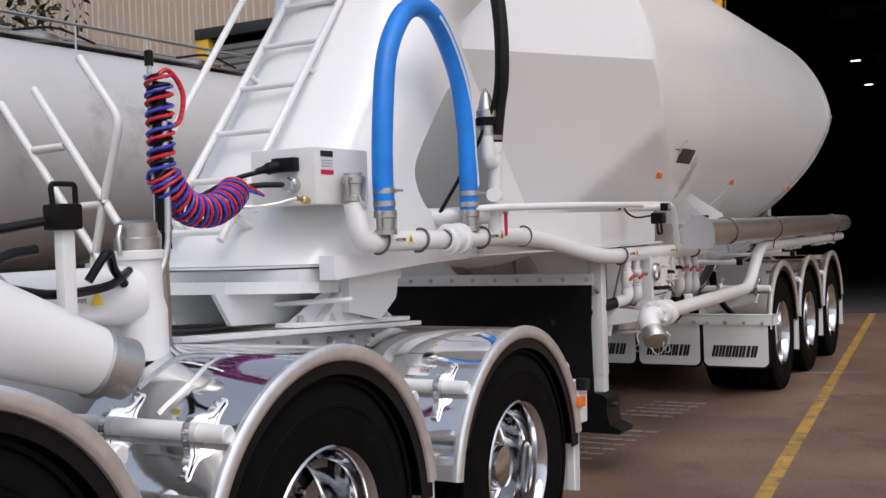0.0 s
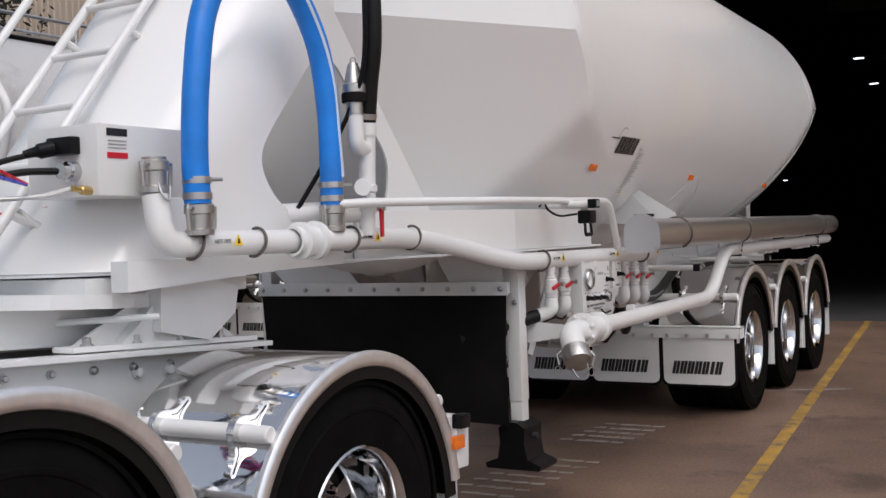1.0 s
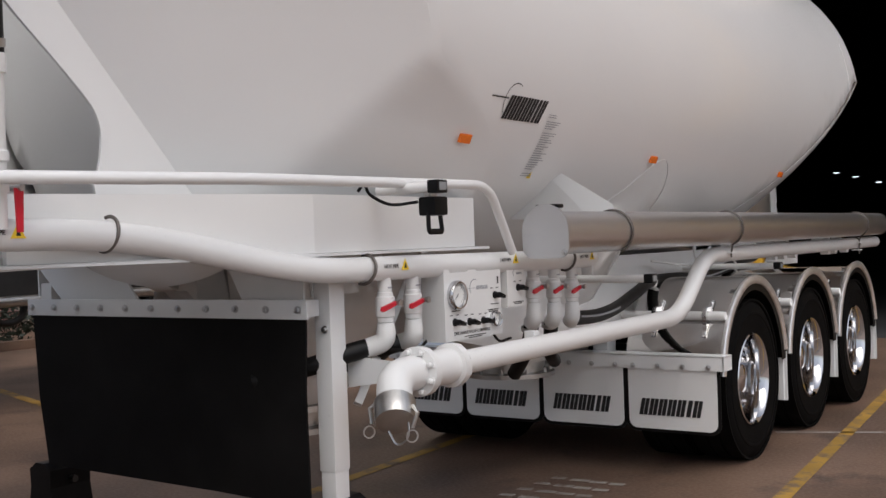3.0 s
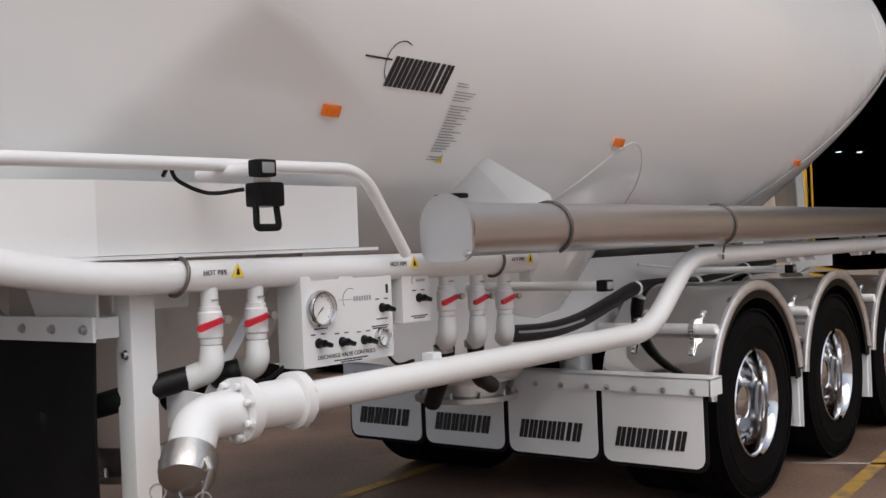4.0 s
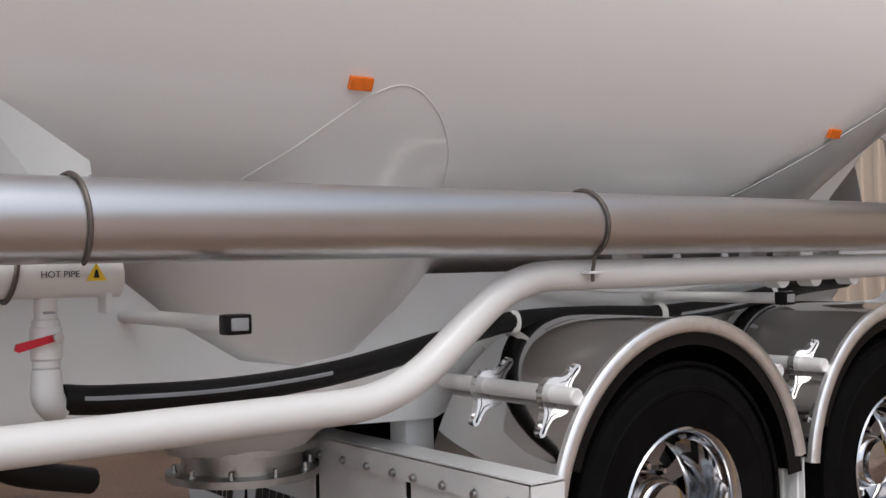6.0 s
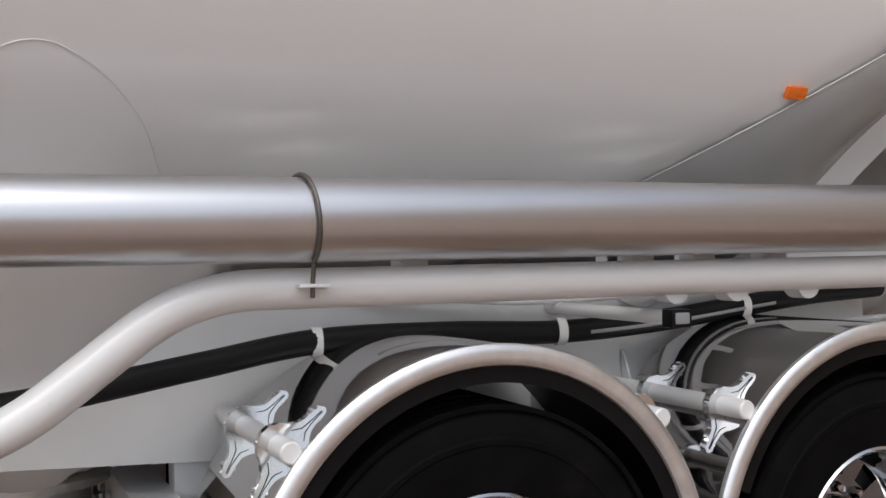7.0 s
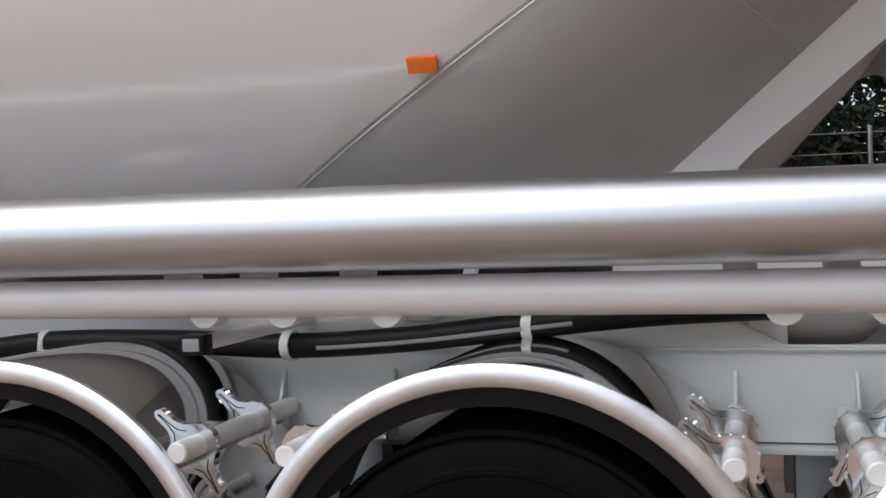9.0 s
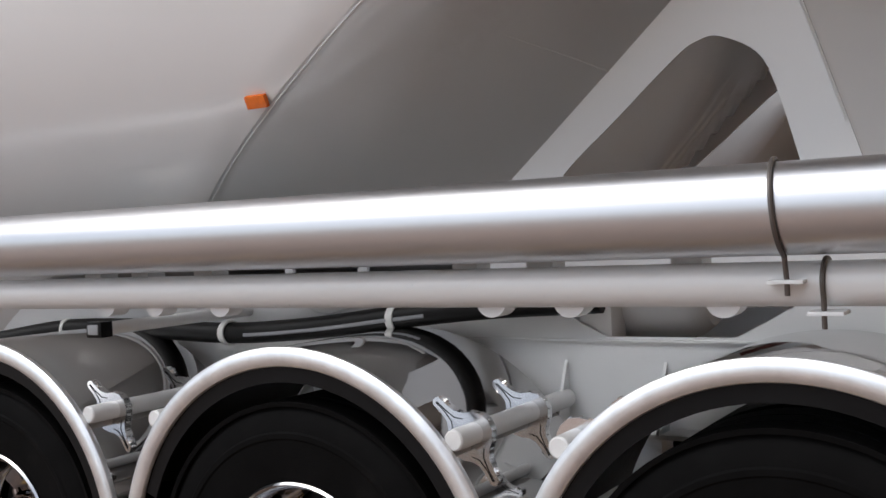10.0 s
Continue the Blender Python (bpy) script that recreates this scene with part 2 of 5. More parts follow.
# ---- ground ----
def ramp(y):
    return 0.054 * max(0.0, -5.2 - y) if y > -40 else 0.054 * 34.8


ground_bm = B()
ys = [-600, -200, -80, -40, -30, -20, -14, -12, -10, -9, -8, -7, -6.5, -6, -5.6, -5.2, -4, -2, 0, 2, 4, 6, 10, 20, 40, 100, 300, 900]
xs = [-900, -200, -60, -30, -15, -8, -4, -2, 0, 1, 2, 4, 8, 15, 30, 60, 200, 900]
grid = [[ground_bm.verts.new((x, y, ramp(y))) for x in xs] for y in ys]
for a, b in zip(grid, grid[1:]):
    for k in range(len(xs) - 1):
        ground_bm.faces.new((a[k], a[k + 1], b[k + 1], b[k]))
ground = tagged(part("ground", ground_bm, CONCRETE, None), "stained brown concrete apron in front of the shed", "ground", kind="structure")


# paler ground added out of view, bounces light up onto the tank's underside
YARD = mat("pale_bounce_concrete", (0.33, 0.235, 0.185), 0.75, vary=0.14, scale=0.5, bump=0.2, bump_scale=40, stain=((0.22, 0.17, 0.145), 0.9, 0.56))
yard_bm = B()
rows = [[yard_bm.verts.new((x, y, ramp(y) + 0.005)) for x in (2.75, 6, 12, 25, 60)] for y in ys if -80 <= y <= 7]
for a, b in zip(rows, rows[1:]):
    for k in range(4):
        yard_bm.faces.new((a[k], a[k + 1], b[k + 1], b[k]))
tagged(part("pavement", yard_bm, YARD, None), "pale concrete of the unseen open yard, added to bounce light", "pavement", kind="structure")


def strip(name, pts, w, label, material, z=0.004):
    bm = B()
    prev = None
    for i, p in enumerate(pts):
        p = Vector(p)
        d = (Vector(pts[min(i + 1, len(pts) - 1)]) - Vector(pts[max(i - 1, 0)])).normalized()
        s = Vector((-d.y, d.x, 0)) * w / 2
        q = [bm.verts.new((c.x, c.y, ramp(c.y) + z)) for c in (p - s, p + s)]
        if prev:
            bm.faces.new((prev[0], prev[1], q[1], q[0]))
        prev = q
    return tagged(part(name, bm, material, None), label, "floor marking", kind="structure")


def along(a, b, n):
    return [tuple(Vector(a).lerp(Vector(b), k / n)) for k in range(n + 1)]


strip("road_marking", along((2.0, -5.1, 0), (0.93, 8.0, 0), 40), 0.09, "worn yellow line painted on the concrete", LINEPAINT)
strip("road_marking", along((-0.52, -5.1, 0), (-1.45, 8.0, 0), 40), 0.09, "worn yellow line painted on the concrete", LINEPAINT)
strip("road_marking", along((-3.2, -1.15, 0), (-7.5, 0.25, 0), 30), 0.11, "yellow line across the next parking bay", LINEPAINT)
strip("road_marking", along((1.05, 0.9, 0), (1.75, 1.2, 0), 8), 0.05, "short faded white paint mark", FADED)
strip("road_marking", along((-4.6, 2.9, 0), (-4.1, 3.2, 0), 4), 0.08, "short faded white paint mark", FADED)
floor_words = root("floor_lettering", (0.5, -1.9, 0), "faded white stencilled lettering on the concrete floor", "floor marking", kind="structure")
for row, (y0, n, w) in enumerate(((-1.05, 5, 0.062), (-2.35, 7, 0.05))):
    for k in range(n):
        bm = B()
        yy = y0 - k * 0.165
        xc = 0.55 - 0.02 * k
        for j in range(4):
            prismx = xc - 0.22 + j * 0.125
            h = 0.05 + 0.03 * ((k * 3 + j * 5) % 3) / 2
            prism(bm, [(prismx, yy), (prismx + h + 0.035, yy + 0.015), (prismx + h + 0.03, yy + w), (prismx, yy + w - 0.012)], "z", 0.002, 0.004)
        part("stencil_mark", bm, FADED, floor_words, smooth=False)


# ---- the tanker's body shape ----
CX, ZC, R = 0.05, 2.48, 1.22


def cyl_x(z, r=R):
    return math.sqrt(max(0.0, r * r - (z - ZC) ** 2))


PLATE = 0.53  # half width of the flat side plates of the front


def panel_w(y, z):
    """Half width of the front sheets behind the nose: flat plate, sloping side panel and hopper facet."""
    side = 0.53 + 0.607 * (y + 4.05) + 0.535 * (min(z, 2.5) - 1.69)
    facet = 1.163 + 0.203 * (y + 3.384) + 0.85 * (z - 2.112)
    return min(cyl_x(z) + 0.002, max(PLATE, min(side, facet)))


def nose(z):
    """Middle, half width and depth of the rounded front at a height."""
    h = z - 1.4
    y0 = -5.845 + 0.877 * h
    return y0, panel_w(y0, z), 0.355 + 0.15 * h


def front_x(y, z):
    """Half width of the front sheets."""
    y0, a, b = nose(z)
    if y >= y0:
        return panel_w(y, z)
    return a * math.sqrt(max(0.02, 1 - ((y0 - y) / b) ** 2))


def fold_y(z):
    """Where the side panel leaves the flat plate."""
    return -4.05 - 0.8814 * (min(z, 2.5) - 1.69)


def meet_y(z):
    """Where the front sheets run into the barrel."""
    c = cyl_x(z)
    return max(-4.05 + (c - 0.53 - 0.535 * (min(z, 2.5) - 1.69)) / 0.607, -3.384 + (c - 1.163 - 0.85 * (z - 2.112)) / 0.203)


def shell_back(z):
    """Where the front sheets end on the barrel."""
    return meet_y(z) + 0.04 if z > 1.66 else -2.72


REAR_PLATE = 0.515


def rear_seam(z):
    return 0.68 + 1.83 * (z - 1.555)


def rear_fold(z):
    return max(1.62 + 1.14 * (z - 1.563), rear_seam(z) + 0.02)


def rear_w(y, z):
    """Half width of the rear end sheets, which run from the barrel's seam in to the flat rear plates."""
    u = min(1.0, max(0.0, (y - rear_seam(z)) / (rear_fold(z) - rear_seam(z))))
    return cyl_x(z) + (min(REAR_PLATE + 0.06 * (z - 1.5), cyl_x(z)) - cyl_x(z)) * u ** 2.4


def side_x(y, z):
    """How far out the tank's side stands at a place."""
    if y > rear_seam(z):
        return CX + rear_w(y, z)
    return CX + (front_x(y, z) if y < shell_back(z) else cyl_x(z))


HOPPERS = [(-3.0, 0.46, 0.62, 1.70), (-1.0, 0.50, 0.65, 1.84), (1.1, 0.30, 0.90, 1.70)]


def tank_radius(th, y, y_front, y_back):
    """Distance from the tank's axis to its skin, th from straight down."""
    s, c = math.sin(th), math.cos(th)
    r = R
    over_f, over_b = max(0.0, y_front + 0.25 - y), max(0.0, y - (y_back - 0.75))
    r = R * (1 - 0.35 * (over_f / 0.25) ** 2) if over_f else r
    if over_b:
        r = R * math.sqrt(1 - (0.93 * over_b / 0.75) ** 2)
    lo = r
    for y0, rr, k, zpeak in HOPPERS:
        d = lo
        if ZC - d * c > zpeak:
            continue
        step = 0.01
        while c > 0.02 and d < 2.0:
            z = ZC - (d + step) * c
            q = rr + k * (z - 1.03)
            if z < 0.70 or q <= 0 or ((d + step) * s) ** 2 + (y - y0) ** 2 > q * q:
                break
            d += step
        lo = max(lo, d)
    # the front part is drawn in behind the flat side sheets
    x, z = lo * s, ZC - lo * c
    back = shell_back(min(z, ZC + R - 0.02)) - 0.03
    if z > 1.2 and y < back and abs(x) > 0.12:
        lim = max(0.10, front_x(y, z) - 0.03)
        t = min(1.0, (back - y) / 0.12)
        if abs(x) > lim:
            lo = lo * ((1 - t) + t * lim / abs(x))
    return lo


def tank_bm(y_front, y_back, ny=150, nt=112):
    bm = B()
    rings = []
    for i in range(ny + 1):
        u = i / ny
        y = y_front + (y_back - y_front) * u
        ring = []
        for k in range(nt):
            th = -math.pi + 2 * math.pi * k / nt
            r = tank_radius(abs(th), y, y_front, y_back)
            x, z = r * math.sin(th), ZC - r * math.cos(th)
            cut_z = 1.578 + (y - 1.894) * 1.09 + 0.7 * max(0.0, y - 2.15)
            if z < 2.58 and y > rear_seam(z) - 0.02:  # drawn in behind the rear sheets
                x = math.copysign(min(abs(x), max(0.05, rear_w(y, z) - 0.03 - 1.2 * max(0.0, y - rear_fold(z)))), x)
            if y > 0.9 and z < cut_z:  # the rear end slopes up behind the last hopper
                z = min(cut_z, ZC + math.sqrt(max(0.0, r * r - x * x)) if r < R else ZC + cyl_x(x + ZC))
            ring.append(bm.verts.new((CX + x, y, z)))
        rings.append(ring)
    for a, b in zip(rings, rings[1:]):
        for k in range(nt):
            bm.faces.new((a[k], a[(k + 1) % nt], b[(k + 1) % nt], b[k]))
    bm.faces.new(rings[0])
    bm.faces.new(rings[-1][::-1])
    return bm


def front_shell_bm():
    """Flat side sheets and rounded sloping front, open below, with thickness."""
    bm = B()
    rows = []
    nn = 48
    zs = [1.40 + 0.025 * i for i in range(44)] + [2.5 + 0.05 * i for i in range(24)]
    for z in zs:
        y0, a, b = nose(z)
        yb = shell_back(z)
        y0 = min(y0, yb - 0.14)
        a = panel_w(y0, z)
        f = min(max(fold_y(z), y0 + 0.06), yb - 0.03)
        ys_ = [yb + (f + 0.012 - yb) * k / 24 for k in range(25)] + [f] + [f - 0.012 + (y0 - f + 0.012) * k / 8 for k in range(9)]
        row = [(CX + panel_w(y, z), y, z) for y in ys_]
        for k in range(1, nn):
            ph = math.pi * k / nn
            c, q = math.cos(ph), math.sin(ph)
            row.append((CX + a * math.copysign(abs(c) ** 0.8, c), y0 - b * q ** 0.8, z))
        row += [(2 * CX - x, y, z) for x, y, z in row[:len(ys_)][::-1]]
        rows.append([bm.verts.new(p) for p in row])
    for a, b in zip(rows, rows[1:]):
        for k in range(len(a) - 1):
            bm.faces.new((a[k], a[k + 1], b[k + 1], b[k]))
    bmesh.ops.recalc_face_normals(bm, faces=bm.faces)
    bmesh.ops.solidify(bm, geom=bm.faces, thickness=0.012)
    return bm


def cut(me, cutter_bm):
    """The mesh with the cutter's volume taken out."""
    a, cm = new("shell", me), bpy.data.meshes.new("cutter")
    bmesh.ops.recalc_face_normals(cutter_bm, faces=cutter_bm.faces)
    cutter_bm.to_mesh(cm)
    cutter_bm.free()
    b = new("cutter", cm)
    md = a.modifiers.new("cut", "BOOLEAN")
    md.operation, md.object, md.solver = "DIFFERENCE", b, "EXACT"
    out = bpy.data.meshes.new_from_object(a.evaluated_get(bpy.context.evaluated_depsgraph_get()))
    bpy.data.objects.remove(a)
    bpy.data.objects.remove(b)
    return out


def teardrop():
    """The opening in the front side sheets, as (y, z)."""
    pts = [(-5.09, 1.587), (-5.21, 1.655), (-5.285, 1.745), (-5.305, 1.83), (-5.25, 1.93), (-5.04, 2.16), (-4.94, 2.26), (-4.85, 2.295), (-4.76, 2.25), (-4.66, 2.15), (-4.47, 1.97), (-4.385, 1.87), (-4.37, 1.77), (-4.40, 1.66), (-4.47, 1.587)]
    c = spline([(0, *p) for p in pts + pts[:1]], 6)
    return [(p.y, p.z) for p in c[:-1]]


def weld(name, yz, parent, r=0.0018):
    pts = [(side_x(y, z) + 0.002, y, z) for y, z in ((p.y, p.z) for p in spline([(0, *q) for q in yz], 10))]
    return part(name, sweep(B(), pts, r, 6), WHITE, parent)


def skin_bars(name, quads, material, parent, lift=0.004, n=6):
    """Thin printed patches that follow the tank's side. Each quad: four (y, z)."""
    bm = B()
    for q in quads:
        g = []
        for i in range(n + 1):
            row = []
            for j in range(2):
                a = Vector(q[0]).lerp(Vector(q[1]), i / n)
                b = Vector(q[3]).lerp(Vector(q[2]), i / n)
                p = a.lerp(b, j)
                row.append(bm.verts.new((side_x(p.x, p.y) + lift, p.x, p.y)))
            g.append(row)
        for a, b in zip(g, g[1:]):
            bm.faces.new((a[0], b[0], b[1], a[1]))
    return part(name, bm, material, parent)


# ---- wheels ----
def tyre_prof(w, r=0.50):
    h = w / 2
    p = [(0.270, -h * .80), (0.29, -h * .92), (0.36, -h * 1.0), (0.40, -h * 1.02), (0.405, -h * 1.045), (0.418, -h * 1.045), (0.423, -h * 1.01), (0.455, -h * .97), (r - 0.018, -h * .86), (r, -h * .76)]
    g = []
    for c in (-.45, -.15, .15, .45):
        g += [(r, c * w - .008), (r - .013, c * w - .006), (r - .013, c * w + .006), (r, c * w + .008)]
    return p + g + [(a, -b) for a, b in p[::-1]]


def make_wheel_meshes():
    tyre = mesh_of("tyre", lathe(B(), tyre_prof(0.27), seg=72), TYRE, angle=30)
    prof = [(0.270, 0.100), (0.283, 0.118), (0.287, 0.128), (0.281, 0.134), (0.272, 0.126), (0.262, 0.10), (0.253, 0.05), (0.249, 0.0), (0.245, -0.055), (0.234, -0.070),
            (0.172, -0.074), (0.160, -0.070), (0.112, -0.068), (0.106, -0.04)]
    rim = mesh_of("rim", lathe(B(), prof, seg=60, skip=lambda j, k: j == 9 and k % 6 in (0, 1, 2)), CHROME, angle=45)
    hub = mesh_of("hub", lathe(B(), [(0.112, -0.075), (0.112, 0.0), (0.098, 0.030), (0.09, 0.034), (0.086, 0.058), (0.05, 0.07), (0, 0.072)], seg=40), CHROME, angle=45)
    drum = mesh_of("brake_drum", lathe(B(), [(0.235, -0.25), (0.235, -0.105), (0.16, -0.095), (0, -0.095)], seg=32), DARKSTEEL)
    nut = mesh_of("wheel_nut", lathe(B(), [(0.019, 0), (0.019, 0.022), (0.012, 0.045), (0, 0.047)], seg=6), CHROME, angle=25)
    return tyre, rim, hub, drum, nut


WHEEL = make_wheel_meshes()


def wheel(parent, x, y, z, side=1, plain=False):
    """A twin wheel; x is the middle of the outer tyre, side its outer direction."""
    w = node("wheel", parent)
    w.location = w.location + Vector((x, y, z))
    w.rotation_euler = (0, 0, 0 if side > 0 else math.pi)
    tyre, rim, hub, drum, nut = WHEEL

    def put(name, me, at=(0, 0, 0), label=""):
        o = new(name, me)
        o.parent, o.location = w, at
        if label:
            o["label"] = label
        return o
    put("tyre", tyre, label="black ribbed truck tyre")
    put("tyre", tyre, (-0.33, 0, 0))
    put("rim", rim, label="polished alloy rim with hand holes")
    put("hub", hub)
    put("brake_drum", drum)
    if not plain:
        for k in range(10):
            a = 2 * math.pi * (k + .5) / 10
            put("wheel_nut", nut, (-0.070, 0.137 * math.cos(a), 0.137 * math.sin(a)))
    return w


# ---- mudguards ----
def guard_mesh(x0, x1, rad, a0, a1, material):
    bm = B()
    n = 48
    prof = [(x0, rad - 0.012), (x0 + .004, rad), (x1 - 0.05, rad), (x1 - 0.02, rad - 0.003)]
    rows = []
    for i in range(n + 1):
        a = radians(a0 + (a1 - a0) * i / n)
        rows.append([bm.verts.new((x, math.sin(a) * r, math.cos(a) * r)) for x, r in prof] + [bm.verts.new((x, math.sin(a) * (r - .004), math.cos(a) * (r - .004))) for x, r in prof[::-1]])
    m = len(rows[0])
    for a, b in zip(rows, rows[1:]):
        for k in range(m):
            bm.faces.new((a[k], a[(k + 1) % m], b[(k + 1) % m], b[k]))
    bm.faces.new(rows[0])
    bm.faces.new(rows[-1][::-1])
    return mesh_of("guard_sheet", bm, material, angle=50)


def guard_edge_mesh(x, rad, a0, a1):
    """A flat polished band along the guard's outer rim, folded back over the sheet."""
    bm = B()
    prof = [(-.018, .020), (-.006, .0245), (.002, .023), (.008, .016), (.0115, .005), (.012, -.008), (.010, -.019), (.004, -.027), (-.004, -.030), (-.012, -.027), (-.006, -.016), (-.003, .012)]
    rows = []
    for i in range(65):
        a = radians(a0 + (a1 - a0) * i / 64)
        rows.append([bm.verts.new((x + dx, math.sin(a) * (rad + dr), math.cos(a) * (rad + dr))) for dx, dr in prof])
    m = len(prof)
    for a, b in zip(rows, rows[1:]):
        for k in range(m):
            bm.faces.new((a[k], a[(k + 1) % m], b[(k + 1) % m], b[k]))
    bm.faces.new(rows[0])
    bm.faces.new(rows[-1][::-1])
    return mesh_of("rolled_edge", bm, SATIN, angle=32)


def guard_liner_mesh(x0, x1, rad, a0, a1):
    bm = B()
    n = 40
    rows = []
    for i in range(n + 1):
        a = radians(a0 + (a1 - a0) * i / n)
        rows.append([bm.verts.new((x, math.sin(a) * r, math.cos(a) * r)) for x, r in ((x0, rad), (x1, rad), (x1, rad - .075), (x1 - .006, rad - .075), (x1 - .006, rad - .01), (x0, rad - .01))])
    for a, b in zip(rows, rows[1:]):
        for k in range(6):
            bm.faces.new((a[k], a[(k + 1) % 6], b[(k + 1) % 6], b[k]))
    bm.faces.new(rows[0])
    bm.faces.new(rows[-1][::-1])
    return mesh_of("inner_liner", bm, PLASTIC, angle=40)


def clamp_mesh():
    """A two-armed plate bracket that grips a round stay; y runs along the guard sheet, z away from it."""
    bm = B()
    half = [(.0, -.012), (.030, -.014), (.060, -.010), (.096, -.016), (.128, -.020), (.134, -.006), (.128, .006), (.100, .012), (.074, .020), (.056, .036), (.044, .056), (.024, .074), (.0, .079)]
    out = half + [(-y, z) for y, z in half[-2:0:-1]]
    prism(bm, out, "x", -0.013, 0.013)
    for sg in (1, -1):
        lathe(bm, [(0.010, 0), (0.010, 0.005), (0.006, 0.005), (0.006, 0.009), (0, 0.009)], at=(0, 0.108 * sg, 0.010), axis=(0, .15 * sg, 1), seg=8)
    for y, z in half[6:]:  # beaded weld along the rim
        for sg in (1, -1):
            for dx in (-.004, .004):
                lathe(bm, [(.0045, -.002), (.0045, .001), (0, .0025)], at=(dx, y * sg, z), axis=(0, y * sg * .6, .08), seg=6)
    plain = len(bm.faces)
    for sx in (-1, 1):
        for sg in (1, -1):
            x0, x1 = (.0130, .0142) if sx > 0 else (-.0142, -.0130)
            prism(bm, [(y * sg, z) for y, z in ((.122, -.0065), (.1225, -.0045), (.090, .002), (.062, .010), (.045, .0275), (.0435, .0265), (.061, .008), (.090, .000))], "x", x0, x1)
    bm.faces.ensure_lookup_table()
    for f in list(bm.faces)[plain:]:
        f.material_index = 1
    return mesh_of("clamp", bm, [CLAMPMETAL, RUBBER], angle=35)


CLAMP = clamp_mesh()
STAY = mesh_of("stay", sweep(B(), [(-0.66, 0, 0), (-0.02, 0, 0), (-0.004, 0, 0), (0, 0, 0)], [0.027, 0.027, 0.026, 0.022], 18), WHITE)
_rib = []
for _k in range(9):
    _x = -0.27 + _k * 0.062
    _rib += [(_x, -.003), (_x + .005, -.010), (_x + .040, -.010), (_x + .045, -.003)]
RIBFLAP_BM = prism(B(), [(-.285, -.003)] + _rib + [(.29, -.003), (.29, .003), (-.285, .003)], "z", -.32, .01)
RIBFLAP = mesh_of("ribbed_flap", RIBFLAP_BM, FRAME, smooth=False)


def mudguard(parent, xo, y, z, rad, sheet, edge, liner, stays=True, a_lo=None, sign=1):
    g = node("mudguard", parent)
    g.location = g.location + Vector((xo, y, z))
    if sign < 0:
        g.rotation_euler = (0, 0, math.pi)

    def put(name, me, at=(0, 0, 0), rot=0.0, label=""):
        o = new(name, me)
        o.parent, o.location, o.rotation_euler = g, at, (rot, 0, 0)
        if label:
            o["label"] = label
        return o
    put("guard_sheet", sheet, label="polished stainless steel half-round guard sheet")
    put("rolled_edge", edge, label="bright rolled outer edge")
    put("inner_liner", liner)
    if stays:
        for s in (-1, 1):
            put("stay", STAY, (-0.025, s * 0.495, 0.405), label="white round stay")
            for dx in (-0.14, -0.46):
                an = math.atan2(s * 0.495, 0.405)
                put("clamp", CLAMP, (dx, math.sin(an) * .612, math.cos(an) * .612), rot=-an)
    return g


SHEET = guard_mesh(-0.63, 0.0, 0.617, -84, 80, GUARD)
SHEET_T = guard_mesh(-0.63, 0.0, 0.617, -84, 80, GUARD_T)
EDGE = guard_edge_mesh(-0.012, 0.600, -84, 80)
LINER = guard_liner_mesh(-0.62, -0.02, 0.604, -70, 86)


# ---- the tanker trailer ----
trailer = root("tanker_trailer", (CX, 0, 0), "white dry-bulk tanker semi-trailer with hoppers and pipework", "tanker trailer")
AXLES = (0.0, 1.265, 2.53)
part("tank", tank_bm(-3.9, 3.32), TANK, trailer, "glossy white tank with hopper cones", angle=60)
_hole = prism(B(), teardrop(), "x", -3, 3)
_shell = cut(mesh_of("front_shell", front_shell_bm(), TANK, angle=35), _hole)
for _p in _shell.polygons:
    _p.use_smooth = True
_shell.set_sharp_from_angle(angle=radians(24))
link("front_shell", _shell, trailer, "white sloping front sheet with a teardrop opening each side")
for _zs in ([(meet_y(z) + 0.012, z) for z in (1.70, 1.78, 1.87, 1.955, 2.03, 2.10, 2.13, 2.2, 2.3, 2.4, 2.5)], [(-3.40, 2.112), (-3.595, 1.933), (-3.778, 1.80)],
            [(-4.70, 2.5), (-4.3, 2.5), (-3.95, 2.5), (-3.65, 2.5)],
            [(-1.42, 1.56), (-1.28, 1.66), (-1.10, 1.80), (-0.98, 1.835), (-0.86, 1.78), (-0.76, 1.68), (-0.70, 1.56)],
            [(rear_seam(z), z) for z in (1.45, 1.555, 1.65, 1.75, 1.85, 1.95, 2.05, 2.2)], [(1.80, 1.93), (1.92, 1.87), (2.02, 1.80)],
            [(2.36, z) for z in (2.45, 2.6, 2.75, 2.9)]):
    weld("weld_seam", _zs, trailer, 0.0065 if _zs[0][0] < -2.5 else 0.0018)
weld("weld_seam", [(nose(z)[0] + 0.004, z) for z in (1.60, 1.75, 1.95, 2.15, 2.35, 2.55)], trailer, 0.004)

# rear end sheets between the barrel and the flat rear plates
for s in (1, -1):
    bm = B()
    rows = []
    for k in range(28):
        z = 1.28 + 0.05 * k
        y0, y1 = rear_seam(z) - 0.02, rear_fold(z)
        rows.append([bm.verts.new((CX + s * (rear_w(y, z) + 0.001), y, z)) for y in (y0 + (y1 - y0) * (1 - (1 - i / 20) ** 1.4) for i in range(21))])
    for a, b in zip(rows, rows[1:]):
        for i in range(20):
            bm.faces.new((a[i], a[i + 1], b[i + 1], b[i]) if s > 0 else (b[i], b[i + 1], a[i + 1], a[i]))
    bmesh.ops.solidify(bm, geom=bm.faces, thickness=0.010)
    part("rear_end_sheet", bm, TANK, trailer, "white conical rear end sheet", angle=60)

